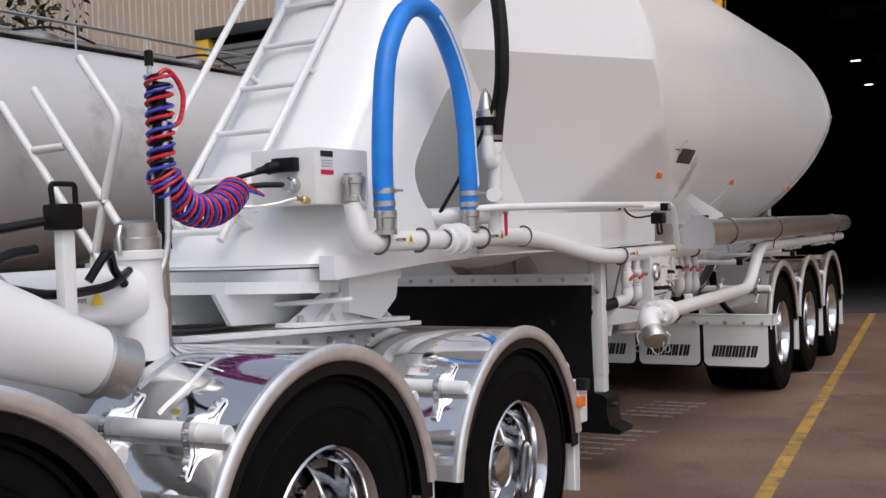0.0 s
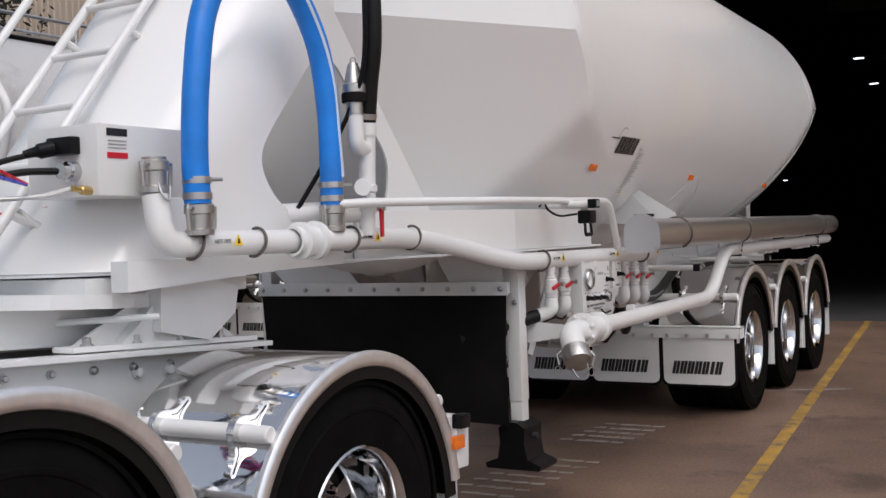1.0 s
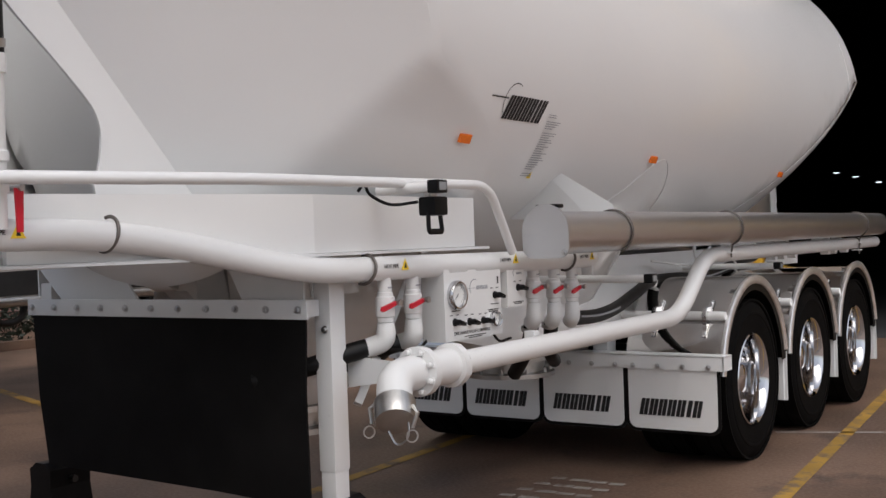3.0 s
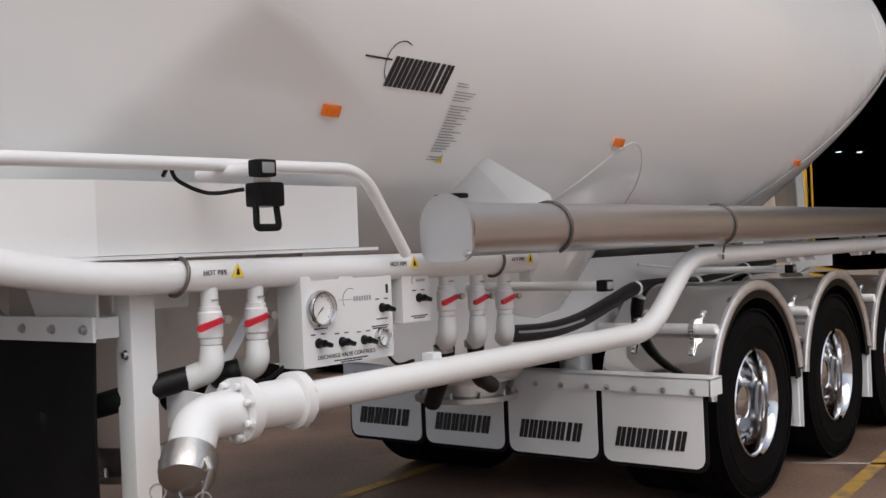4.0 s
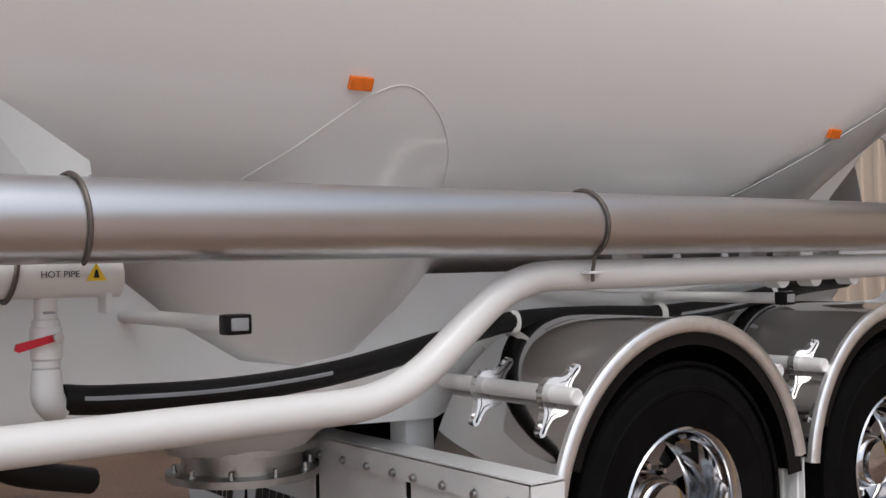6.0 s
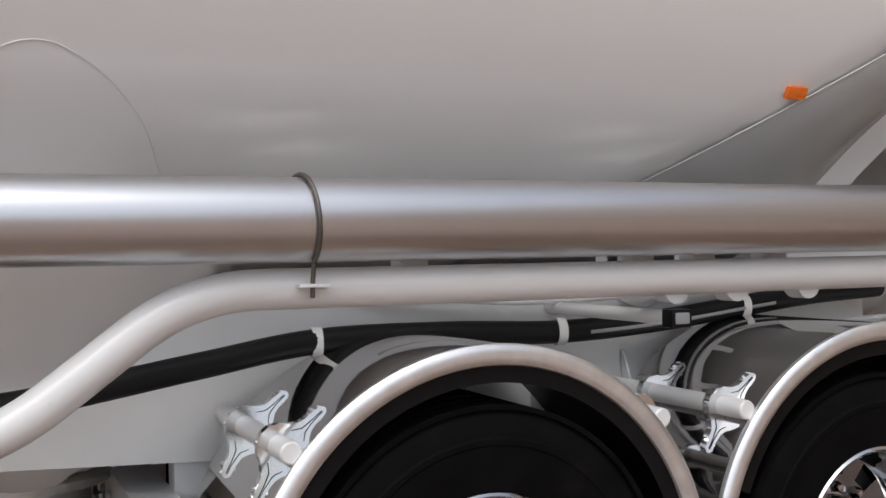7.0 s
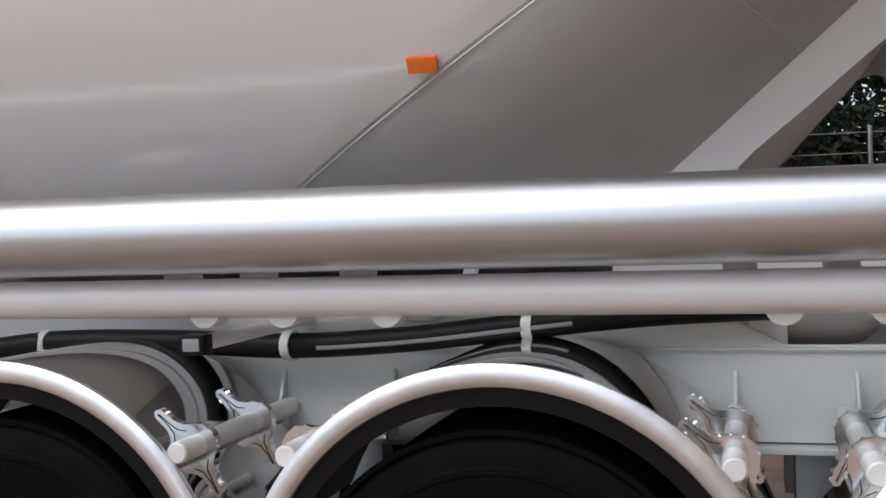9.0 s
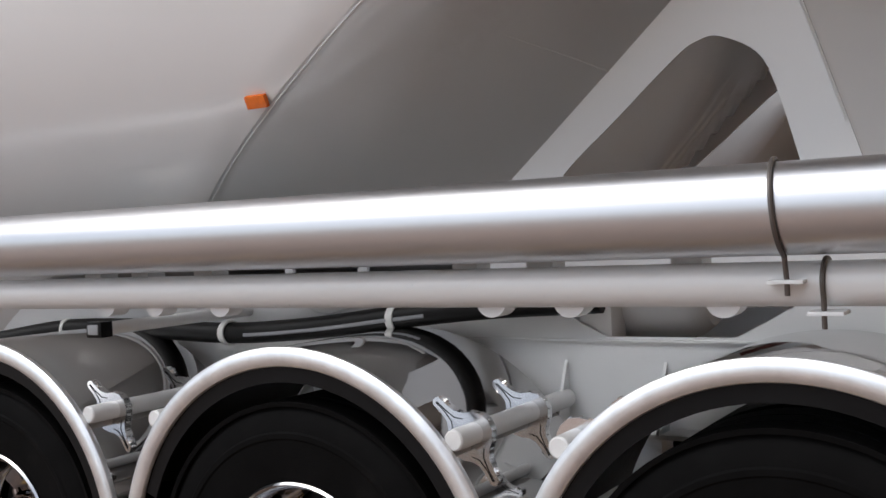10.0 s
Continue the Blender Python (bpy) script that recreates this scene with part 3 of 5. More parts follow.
# rear support sheets with an arched opening
for s in (1, -1):
    bm = B()
    arch = [(1.70, 1.40), (1.775, 1.56), (1.96, 1.72), (2.14, 1.87), (2.20, 1.905), (2.26, 1.912), (2.355, 1.86), (2.40, 1.77), (2.455, 1.56), (2.49, 1.40)]
    c = [(p.y, p.z) for p in spline([(0, *p) for p in arch], 6)]
    prism(bm, [(1.45, 1.26), (1.46, 1.52), (1.70, 1.80), (1.95, 2.04), (2.20, 2.24), (2.39, 2.26), (2.70, 1.26)], "x", 0.0, 0.010, holes=[c])
    for v in bm.verts:
        v.co.x = CX + s * (v.co.x + 0.515 + 0.06 * (v.co.z - 1.5))
    part("rear_side_sheet", bm, TANK, trailer, "white sheet with an arched opening", angle=30)
    bm = B()
    wing = [bm.verts.new((CX + s * x, y, z)) for x, y, z in ((.50, 2.70, 1.26), (.56, 2.39, 2.26), (.12, 2.85, 2.60), (.10, 3.25, 1.26), (.492, 2.69, 1.26), (.552, 2.38, 2.26), (.112, 2.84, 2.60), (.092, 3.24, 1.26))]
    for f in ((0, 1, 2, 3), (7, 6, 5, 4), (0, 4, 5, 1), (1, 5, 6, 2), (2, 6, 7, 3), (3, 7, 4, 0)):
        bm.faces.new([wing[k] for k in f])
    part("rear_wing_sheet", bm, TANK, trailer, smooth=False)
part("weld_seam", sweep(B(), [(CX + .53 + .06 * (z - 1.5), y, z) for y, z in ((2.455, 2.03), (2.515, 1.84), (2.57, 1.66))], .003, 6), WHITE, trailer)
part("cross_bar", boxed(.42, .535, 1.80, 1.90, .90, 1.42, bev=.01), WHITE, trailer)
part("air_tank", lathe(B(), [(0, -.02), (.10, 0), (.13, .04), (.14, .09), (.14, .5)], at=(.32, 2.14, 1.22), axis=(0, -1, 0), seg=28), WHITE, trailer, "white air tank between the chassis plates")
part("air_line", sweep(B(), spline([(.17, 2.03, 1.36), (.18, 2.02, 1.2), (.18, 2.03, 1.0)]), .010, 8), HOSE, trailer)
part("line_fitting", sweep(B(), [(.178, 2.025, 1.24), (.18, 2.022, 1.17)], .014, 10), BRASS, trailer)
part("cross_bar", boxed(-.40, -.36, 1.2, 3.0, 1.15, 1.17), FRAME, trailer)
part("air_reservoir", sweep(B(), [(-.42, 1.5, 1.26), (-.42, 2.6, 1.26)], .045, 14), RESERVOIR, trailer, "brown painted pipe behind the far chassis plate")

# long side plates of the chassis, cut out round the hopper bottoms
for s in (1, -1):
    bm = B()
    top = [(-2.6, 1.34), (-1.66, 1.34), (-1.45, 1.17), (-1.25, 1.05), (-1.05, 1.02), (-0.85, 1.05), (-0.66, 1.20), (-0.56, 1.30), (1.50, 1.30), (1.69, 1.21), (1.89, 1.108),
           (2.26, 1.108), (2.44, 1.205), (2.60, 1.29), (3.25, 1.29)]
    low = [(3.25, 0.86), (-0.42, 0.84), (-0.52, 0.80), (-1.9, 0.86), (-2.6, 1.0)]
    prism(bm, top + low, "x", CX + s * 0.49, CX + s * 0.50)
    part("chassis_plate", bm, FRAME, trailer, "white chassis side plate", smooth=False)
    part("chassis_flange", boxed(CX + s * 0.49 - .06, CX + s * 0.49 + 0.07, -0.45, 3.25, 0.832, 0.846, bev=0.003), FRAME, trailer)
    part("chassis_flange", boxed(CX + s * 0.505 - .008, CX + s * 0.505 + 0.008, 0.1, 3.2, 1.095, 1.101), FRAME, trailer)
    for y in (-0.30, 0.48, 0.82, 1.76, 2.06, 2.35):
        part("chassis_rib", prism(B(), [(CX + s * .505, 0.85), (CX + s * .60, 0.85), (CX + s * .52, 1.02), (CX + s * .505, 1.04)], "y", y, y + .008), FRAME, trailer, smooth=False)
    for y in AXLES:
        part("suspension_hanger", boxed(CX + s * .42 - .05, CX + s * .42 + .05, y - .62, y - .50, 0.50, 0.86, bev=.01), FRAME, trailer)
for y in AXLES:
    part("axle", sweep(B(), [(-1.0, y, 0.50), (1.1, y, 0.50)], 0.065, 16), DARKSTEEL, trailer)
    part("air_bag", lathe(B(), [(0.08, 0), (0.13, .03), (0.13, .10), (0.10, .13), (0.13, .16), (0.13, .24), (.08, .27)], at=(0.40, y + .32, .55), axis=(0, 0, 1), seg=20), RUBBER, trailer)
for y, rr in ((-1.0, 0.24), (1.55, 0.24), (-3.0, 0.24)):
    bm = lathe(B(), [(0.0, 0.60), (rr + .03, 0.60), (rr + .03, 0.625), (rr - .03, 0.63), (rr - .03, 0.69), (rr + .03, 0.70), (rr + .03, 0.725), (rr - .02, .74), (rr, 0.84)], at=(CX, y, 0), axis=(0, 0, 1), seg=28)
    o = part("hopper_outlet", bm, CAST, trailer, "bolted outlet flange under a hopper")
    nut = bolt_mesh("flange_bolt", 0.009, 0.03, (0, 0, 1), STEEL)
    for k in range(10):
        a = 2 * math.pi * k / 10
        place("flange_bolt", nut, o, (CX + rr * math.cos(a), y + rr * math.sin(a), 0.624))

part("hatch_ring", lathe(B(), [(.135, 0), (.175, 0), (.178, .006), (.172, .012), (.140, .012), (.135, .008)], at=(CX + .501, .905, 1.35), axis=(1, 0, 0), seg=48), FRAME, trailer, "white round cover ring on the chassis side")

# wheels and mudguards of the near side and the far side
for y in AXLES:
    wheel(trailer, 1.085, y, 0.50)
    wheel(trailer, CX * 2 - 1.085, y, 0.50, side=-1, plain=True)
    mudguard(trailer, 1.252, y + 0.005, 0.525, 0.625, SHEET, EDGE, LINER)
    mudguard(trailer, CX * 2 - 1.252, y + 0.005, 0.525, 0.625, SHEET, EDGE, LINER, stays=False, sign=-1)
    place("ribbed_flap", RIBFLAP, trailer, (0.945, y + 0.615, 0.60), "white ribbed flap behind the wheel")

# front flaps of the axle group on a bolted bar
bar_z0, bar_z1 = 0.635, 0.715
part("flap_bar", prism(B(), [(-1.08, bar_z0), (1.295, bar_z0), (1.295, bar_z1), (-1.08, bar_z1)], "y", -0.745, -0.735), FRAME, trailer, "white bar that holds the mud flaps", smooth=False)
part("flap_bar", boxed(-1.08, 1.30, -0.745, -0.62, bar_z1 - .004, bar_z1 + .006), FRAME, trailer)
part("flap_bar", boxed(1.29, 1.30, -0.745, -0.62, bar_z0, bar_z1), FRAME, trailer)
bolt = bolt_mesh("bolt", 0.010, 0.014, (0, -1, 0), STEEL)


STROKES = [(k * 1.0 + d, wd) for k in range(7) for d, wd in (((0, .40), (.47, .40)) if k != 5 else ((.10, .46),))]
STROKE = {}


def brand_strokes(parent, w, h, x0, y, z0, slant=.22):
    """A row of plain slanted dark strokes in place of a maker's mark."""
    u = w / 6.85
    for p, wd in STROKES:
        key = (round(wd, 2), round(w, 3))
        if key not in STROKE:
            d = slant * h
            STROKE[key] = mesh_of("brand_stroke", prism(B(), [(0, 0), (wd * u, 0), (wd * u + d, h), (d, h)], "y", -.002, 0), INK, smooth=False)
        place("brand_stroke", STROKE[key], parent, (x0 + (p if p < 5.5 else p - .25) * u, y, z0))


def mud_flap(parent, xr, y, z0, z1, w):
    f = part("mud_flap", prism(B(), round_rect(xr - w, xr, z0, z1, 0.05, low_only=True), "y", y, y + .006), WHITE, parent, "white mud flap with black rounded lower edge", smooth=False)
    part("backing", prism(B(), round_rect(xr - w - .018, xr + .018, z0 - .02, z1, 0.06, low_only=True), "y", y + .008, y + .016), RUBBER, f, smooth=False)
    brand_strokes(f, 0.40 * w / .56, 0.10 * w / .56, xr - w * .88, y - .001, z0 + .08)
    for k in range(4):
        place("bolt", bolt, f, (xr - w + .04 + k * (w - .08) / 3, y - .018, z1 - .03 + .045))
    return f


for xr in (1.249, 0.669, 0.089, -0.491):
    mud_flap(trailer, xr, -0.733, 0.283, 0.64, 0.545)

# polished tube along the side, its end plate and straps
TX, TZ, TR = 1.235, 1.445, 0.094
part("storage_tube", sweep(B(), [(TX, -2.58, TZ), (TX, -2.5, TZ), (TX, 3.3, TZ)], TR, 48), ALU, trailer, "brushed aluminium hose storage tube")
bm = B()
prism(bm, [(p[0], p[1]) for p in disc_pts(TX - .015, TZ + .012, 0.112, 20, 0, 180)] + round_rect(TX - .015 - .112, TX - .015 + .112, TZ - .108, TZ + .012, .05, low_only=True)[2:], "y", -2.602, -2.59)
endp = part("end_plate", bm, ALU, trailer, "flat end plate of the storage tube", smooth=False)
part("latch", boxed(TX - .06, TX + .05, -2.60, -2.55, TZ + .105, TZ + .122, bev=.006), PLASTIC, endp)
place("bolt", bolt, endp, (TX + .075, -2.602, TZ - .085))
part("end_cap", lathe(B(), [(TR + .006, -.04), (TR + .006, .02), (TR - .02, .03), (0, .03)], at=(TX, 3.3, TZ), axis=(0, 1, 0), seg=32), PLASTIC, trailer)
for y in (-1.985, -0.465, 2.545):
    pts = [(TX + (TR + .006) * math.sin(radians(a)), y + .02 * math.sin(radians(a * .5)), TZ + (TR + .006) * math.cos(radians(a))) for a in range(-40, 161, 10)]
    o = part("tube_strap", sweep(B(), pts, 0.0055, 8), STRAP, trailer, "dark strap round the tube")
    if y < -1:
        continue
    part("threaded_end", sweep(B(), [pts[-1], (1.256, y + .02, 1.30), (1.256, y + .02, 1.272)], 0.0055, 8), STRAP, o)
    part("strap_bracket", boxed(1.236, 1.276, y - .015, y + .055, 1.296, 1.304, bev=.002), FRAME, o)
bm = B()
gusset = [bm.verts.new(q) for q in ((side_x(-2.20, 1.52), -2.20, 1.52), (side_x(-2.10, 1.70), -2.10, 1.70), (side_x(-2.07, 1.73) + .01, -2.07, 1.73), (1.215, -1.93, 1.575), (1.225, -1.93, 1.545), (1.14, -2.0, 1.50))]
bmesh.ops.solidify(bm, geom=[bm.faces.new(gusset)], thickness=.007)
part("tube_bracket", bm, WHITE, trailer, "white welded bracket plate between tank and tube", smooth=False)
for y in (-0.2, 0.45, 0.65, 0.9, 1.75, 1.95, 2.3):
    part("pipe_saddle", boxed(1.10, 1.17, y, y + .07, 1.31, 1.36, bev=.006), FRAME, trailer)
    if y > 0:
        part("pipe_saddle", prism(B(), disc_pts(y + .12, 1.262, .04, 12, 180, 360), "x", 1.14, 1.20), FRAME, trailer)

# discharge pipe below the tube
PX = 1.195
dp = rounded([(PX, 3.35, 1.292), (PX, -0.70, 1.292), (PX, -1.12, 0.975), (PX + .005, -3.28, 0.965)], [.15, .17], 12)
part("discharge_pipe", sweep(B(), dp, 0.046, 24), WHITE, trailer, "white painted discharge pipe")
ub = [(PX + .051 * math.sin(radians(a)), 2.63, 1.292 + .051 * math.cos(radians(a))) for a in range(-30, 121, 10)]
o = part("u_bolt", sweep(B(), ub + [(PX + .044, 2.63, 1.24), (PX + .044, 2.63, 1.205)], .0055, 8), STRAP, trailer)
part("strap_bracket", boxed(PX - .01, PX + .06, 2.60, 2.67, 1.232, 1.240, bev=.002), FRAME, o)
vy = -3.32
bm = B()
lathe(bm, [(0.05, 0), (0.082, 0.0), (0.082, 0.035), (0.066, 0.04), (0.066, 0.13), (0.062, .16), (0.066, .20), (0.09, .205), (0.09, .24), (0.06, .245), (.06, .27)], at=(PX + .003, vy + .03, .965), axis=(0, -1, 0), seg=28)
val = part("discharge_valve", bm, WHITE, trailer, "white flanged valve body")
vb = bolt_mesh("flange_bolt", 0.010, 0.022, (0, -1, 0), WHITE)
for k in range(8):
    a = 2 * math.pi * (k + .5) / 8
    place("flange_bolt", vb, val, (PX + .003 + .074 * math.cos(a), vy - .21, .965 + .074 * math.sin(a)))
    place("flange_bolt", vb, val, (PX + .003 + .07 * math.cos(a), vy + .03, .965 + .07 * math.sin(a)))
el = rounded([(PX + .003, vy - .22, .965), (PX, vy - .335, .96), (PX + .065, vy - .42, .865)], [.11], 10)
part("pipe_elbow", sweep(B(), el, 0.062, 24), WHITE, trailer)
q = Vector(el[-1])
d = (Vector(el[-1]) - Vector(el[-2])).normalized()
capo = part("dust_cap", lathe(B(), [(0.06, -.03), (0.072, -.03), (0.072, .03), (0.066, .05), (0.03, .056), (0, .056)], at=q, axis=d, seg=28), CAST, trailer, "cast aluminium dust cap with chain")
for s in (1, -1):
    part("cam_lever", sweep(B(), [q + Vector((s * .075, 0, .02)), q + Vector((s * .10, -.01, .0)), q + Vector((s * .085, -.02, -.05))], 0.008, 8), CAST, capo)
    part("pull_ring", lathe(B(), [(0.018, -.003), (0.022, -.003), (0.022, .003), (0.018, .003)], at=q + Vector((s * .09, -.03, -.075)), axis=(1, -.6, 0), seg=16, closed=True), STEEL, capo)
part("chain", sweep(B(), spline([q + Vector((.05, 0, .0)), q + Vector((.06, -.01, -.08)), q + Vector((.02, -.02, -.11)), q + Vector((-.02, -.02, -.06))]), 0.004, 6), STEEL, capo)
part("valve_bracket", prism(B(), [(0.86, .89), (0.86, 1.01), (1.12, .99), (1.12, .93)], "y", -3.50, -3.49), FRAME, trailer, smooth=False)
part("valve_actuator", boxed(PX - .08, PX - .03, -2.63, -2.58, .97, 1.03, bev=.008), FRAME, trailer)

# hot air pipe
HR = 0.046
hp = rounded([(0.70, -6.01, 1.66), (0.725, -6.01, 1.49), (0.76, -5.4, 1.487), (0.795, -4.46, 1.482), (0.985, -3.83, 1.335), (1.0, -3.3, 1.332), (1.02, -1.80, 1.318)], [.10, .3, .25, .22, .3], 8)
hot = part("hot_air_pipe", sweep(B(), hp, HR, 24), WHITE, trailer, "white hot air pipe along the side")
part("pipe_end_plate", boxed(0.99, 1.05, -1.84, -1.825, 1.235, 1.335, bev=.006), FRAME, trailer)
bm = lathe(B(), [(.048, 0), (.058, 0), (.058, .03), (.075, .035), (.075, .06), (.062, .065), (.062, .12), (.078, .125), (.078, .15), (.05, .155)], at=(0.778, -5.37, 1.486), axis=(0.03, 1, 0), seg=24)
part("check_valve", bm, WHITE, trailer, "white flanged check valve")


def pipe_x(y):
    return 0.735 + (y + 5.97) / 1.57 * 0.065 if y < -4.4 else (1.0 + (y + 3.3) / 1.5 * 0.02)


def u_bolt(y, z, r=0.053, x=None):
    x = pipe_x(y) if x is None else x
    pts = [(x + r * math.sin(radians(a)), y + .012 * math.cos(radians(a)), z + r * math.cos(radians(a))) for a in range(-20, 201, 10)]
    return part("u_bolt", sweep(B(), pts, 0.006, 8), STRAP, trailer)


for y, z in ((-5.88, 1.49), (-5.56, 1.488), (-4.98, 1.485), (-4.52, 1.482), (-3.55, 1.333), (-2.05, 1.32)):
    u_bolt(y, z)


def hot_label(y, z, size=0.021):
    x = pipe_x(y) + HR + .0015
    o = text_part("pipe_label", "HOT PIPE", size, on_side(x, y, z), INK, trailer)
    part("warning_triangle", prism(B(), [(y + .058, z - .016), (y + .106, z - .016), (y + .082, z + .026)], "x", x, x + .0015), YELLOW, o, "yellow warning triangle", smooth=False)
    part("warning_mark", prism(B(), [(y + .075, z - .009), (y + .089, z - .009), (y + .084, z + .010), (y + .080, z + .010)], "x", x + .0015, x + .003), INK, o, smooth=False)


for y, z in ((-5.78, 1.495), (-4.92, 1.490), (-3.45, 1.340), (-2.66, 1.336), (-1.95, 1.328)):
    hot_label(y, z)

# ball valves under the pipe
for y, zz, long in ((-3.44, 1.26, 1), (-3.265, 1.26, 1), (-2.335, 1.26, 1), (-2.145, 1.25, 1), (-1.965, 1.24, 0)):
    x = 1.0
    v = part("ball_valve", lathe(B(), [(.022, 0), (.026, .002), (.026, .06), (.031, .062), (.031, .075), (.036, .08), (.036, .15), (.031, .155), (.031, .17), (.026, .175), (.026, .185)], at=(x, y, zz + .045), axis=(0, 0, -1), seg=20), WHITE, trailer, "white ball valve with red lever")
    part("valve_lever", prism(B(), [(y - .084, zz - .080), (y - .080, zz - .066), (y + .0, zz - .049), (y + .014, zz - .052), (y + .010, zz - .063), (y - .074, zz - .085)], "x", x + .042, x + .052), RED, v, "red rubber sleeved lever")
    part("valve_stem", lathe(B(), [(.008, 0), (.008, .028), (.012, .03), (.012, .042), (0, .043)], at=(x + .03, y + .008, zz - .055), axis=(1, 0, 0), seg=8), STEEL, v)
    part("size_mark", boxed(x + .026, x + .0275, y - .014, y + .014, zz - .002, zz + .004), GREYINK, v)
    e = rounded([(x, y, zz - .13), (x, y, zz - .20), (x - (.07 if y < -3 else .03), y - (.03 if y < -3.3 else -.02 if long else -.03), zz - .225)], [.035], 6)
    part("elbow", sweep(B(), e, [.032] + [.037] * (len(e) - 2) + [.038], 18), WHITE, v)
for y, dx in ((-3.44, -.18), (-3.265, -.02)):
    part("rubber_hose", sweep(B(), spline([(0.94, y - .02, 1.04), (0.90, y - .05 + dx * .2, 1.025), (.82, y + dx, .99), (.6, y + dx * 1.6, .93)]), .036, 14), HOSE, trailer)
part("rubber_hose", sweep(B(), spline([(0.97, -2.315, 1.05), (.95, -2.29, .98), (.90, -2.27, .88), (.8, -2.2, .78)]), .034, 14), HOSE, trailer)
part("rubber_hose", sweep(B(), spline([(0.97, -2.125, 1.04), (.95, -2.10, .96), (.90, -2.02, .87), (.8, -1.8, .80)]), .034, 14), HOSE, trailer)
for y in (-2.31, -2.12):
    part("hose_clamp", lathe(B(), [(.036, -.01), (.039, -.01), (.039, .01), (.036, .01)], at=(.957, y, 1.01), axis=(.15, -.2, 1), seg=18, closed=True), STEEL, trailer)

# long black hose along the chassis with its hoops
lh = spline([(0.98, -1.93, 1.035), (0.95, -1.80, 1.02), (0.88, -1.45, 1.005), (0.80, -1.05, 1.02), (0.72, -0.60, 1.08), (0.66, -0.25, 1.125), (0.645, 0.15, 1.128), (0.638, 0.54, 1.115), (0.645, 0.9, 1.135), (0.654, 1.24, 1.172), (0.63, 1.55, 1.20), (0.60, 1.9, 1.215)])
long_hose = part("rubber_hose", sweep(B(), lh, 0.036, 16), HOSE, trailer, "long black rubber hose along the chassis")
part("hose_stripe", sweep(B(), [p + Vector((0.0335, 0, .006)) for p in lh[4:24]], 0.0075, 6, flat=.5), GREYINK, long_hose)
part("hose_stripe", sweep(B(), [p + Vector((0.0335, 0, -.004)) for p in lh[58:76]], 0.0075, 6, flat=.5), GREYINK, long_hose)
for x, y, z in ((0.655, -0.25, 1.128), (0.638, 0.54, 1.122), (0.65, 1.24, 1.175)):
    part("hose_hoop", lathe(B(), [(.038, -.014), (.043, -.014), (.043, .014), (.038, .014)], at=(x, y, z - .006), axis=(.15, 1, 0), seg=26, closed=True), WHITE, trailer, "white hoop that carries the hose")
part("air_line", sweep(B(), spline([(.6, -.1, 1.25), (.62, .4, 1.21), (.6, .9, 1.22), (.62, 1.4, 1.27)]), .008, 8), WHITE, trailer)

# rail with work lamp, side markers
part("side_rail", sweep(B(), rounded([(0.80, -5.10, 1.63), (0.88, -4.98, 1.635), (1.08, -4.2, 1.64), (1.15, -2.93, 1.645), (1.09, -2.66, 1.37)], [.08, .2, .10], 8), 0.019, 16), WHITE, trailer, "white tubular side rail")


def marker(x, y, z, x0, parent=None):
    o = part("marker_arm", sweep(B(), [(x0, y, z), (x - .03, y, z)], 0.02, 16), WHITE, parent or trailer)
    part("marker_lamp", boxed(x - .035, x + .012, y - .032, y + .032, z - .024, z + .024, bev=.008), PLASTIC, o, "black side marker lamp")
    part("lens", boxed(x - .028, x + .016, y - .022, y + .022, z - .015, z + .016, bev=.006), GLASS, o)


for m in ((1.277, -3.455, 1.622, 1.0), (1.266, -1.61, 1.204, 0.50), (1.227, 0.556, 1.186, 0.50)):
    marker(*m)
wl = part("work_lamp", boxed(1.16, 1.235, -3.430, -3.345, 1.520, 1.590, bev=.012), PLASTIC, trailer, "black work lamp with wire loop handle")
lp = rounded([(1.20, -3.425, 1.53), (1.205, -3.43, 1.462), (1.205, -3.345, 1.462), (1.20, -3.35, 1.53)], [.012, .012], 4)
part("handle", sweep(B(), lp, .007, 10, flat=1.6), PLASTIC, wl)
part("bracket", boxed(1.17, 1.20, -3.405, -3.365, 1.585, 1.63, bev=.004), CAST, wl)
part("cable", sweep(B(), spline([(1.02, -3.60, 1.615), (1.05, -3.60, 1.64), (1.06, -3.58, 1.60), (1.09, -3.50, 1.565), (1.16, -3.43, 1.572)]), .006, 8), PLASTIC, wl)
for y, z in ((-2.99, 1.836), (-1.145, 1.829), (1.09, 1.819)):
    x = side_x(y, z) + (0.022 if y < -2 else 0.004)
    o = part("reflector", boxed(-.006, .010, -.036, .036, -.019, .019, bev=.004, m=Matrix.Translation((x + .003, y, z)) @ pose(0, 0, 0, 0, 25, 0)), ORANGE, trailer, "orange side reflector lamp")
part("reflector", boxed(CX + front_x(-5.72, 1.425) - .004, CX + front_x(-5.72, 1.425) + .014, -5.78 - .045, -5.78 + .045, 1.385, 1.435, bev=.004), ORANGE, trailer, "orange side reflector lamp")

# control panels
def knob(parent, x, y, z, me):
    place("knob", me, parent, (x, y, z))


KNOB_BM = lathe(B(), [(.016, 0), (.016, .006), (.012, .008), (.012, .03), (0, .032)], axis=(1, 0, 0), seg=16)
box(KNOB_BM, .02, .042, -.006, .026, -.007, .007, bev=.003, m=pose(0, 0, 0, -20, 0, 0))
KNOB = mesh_of("knob", KNOB_BM, PLASTIC)


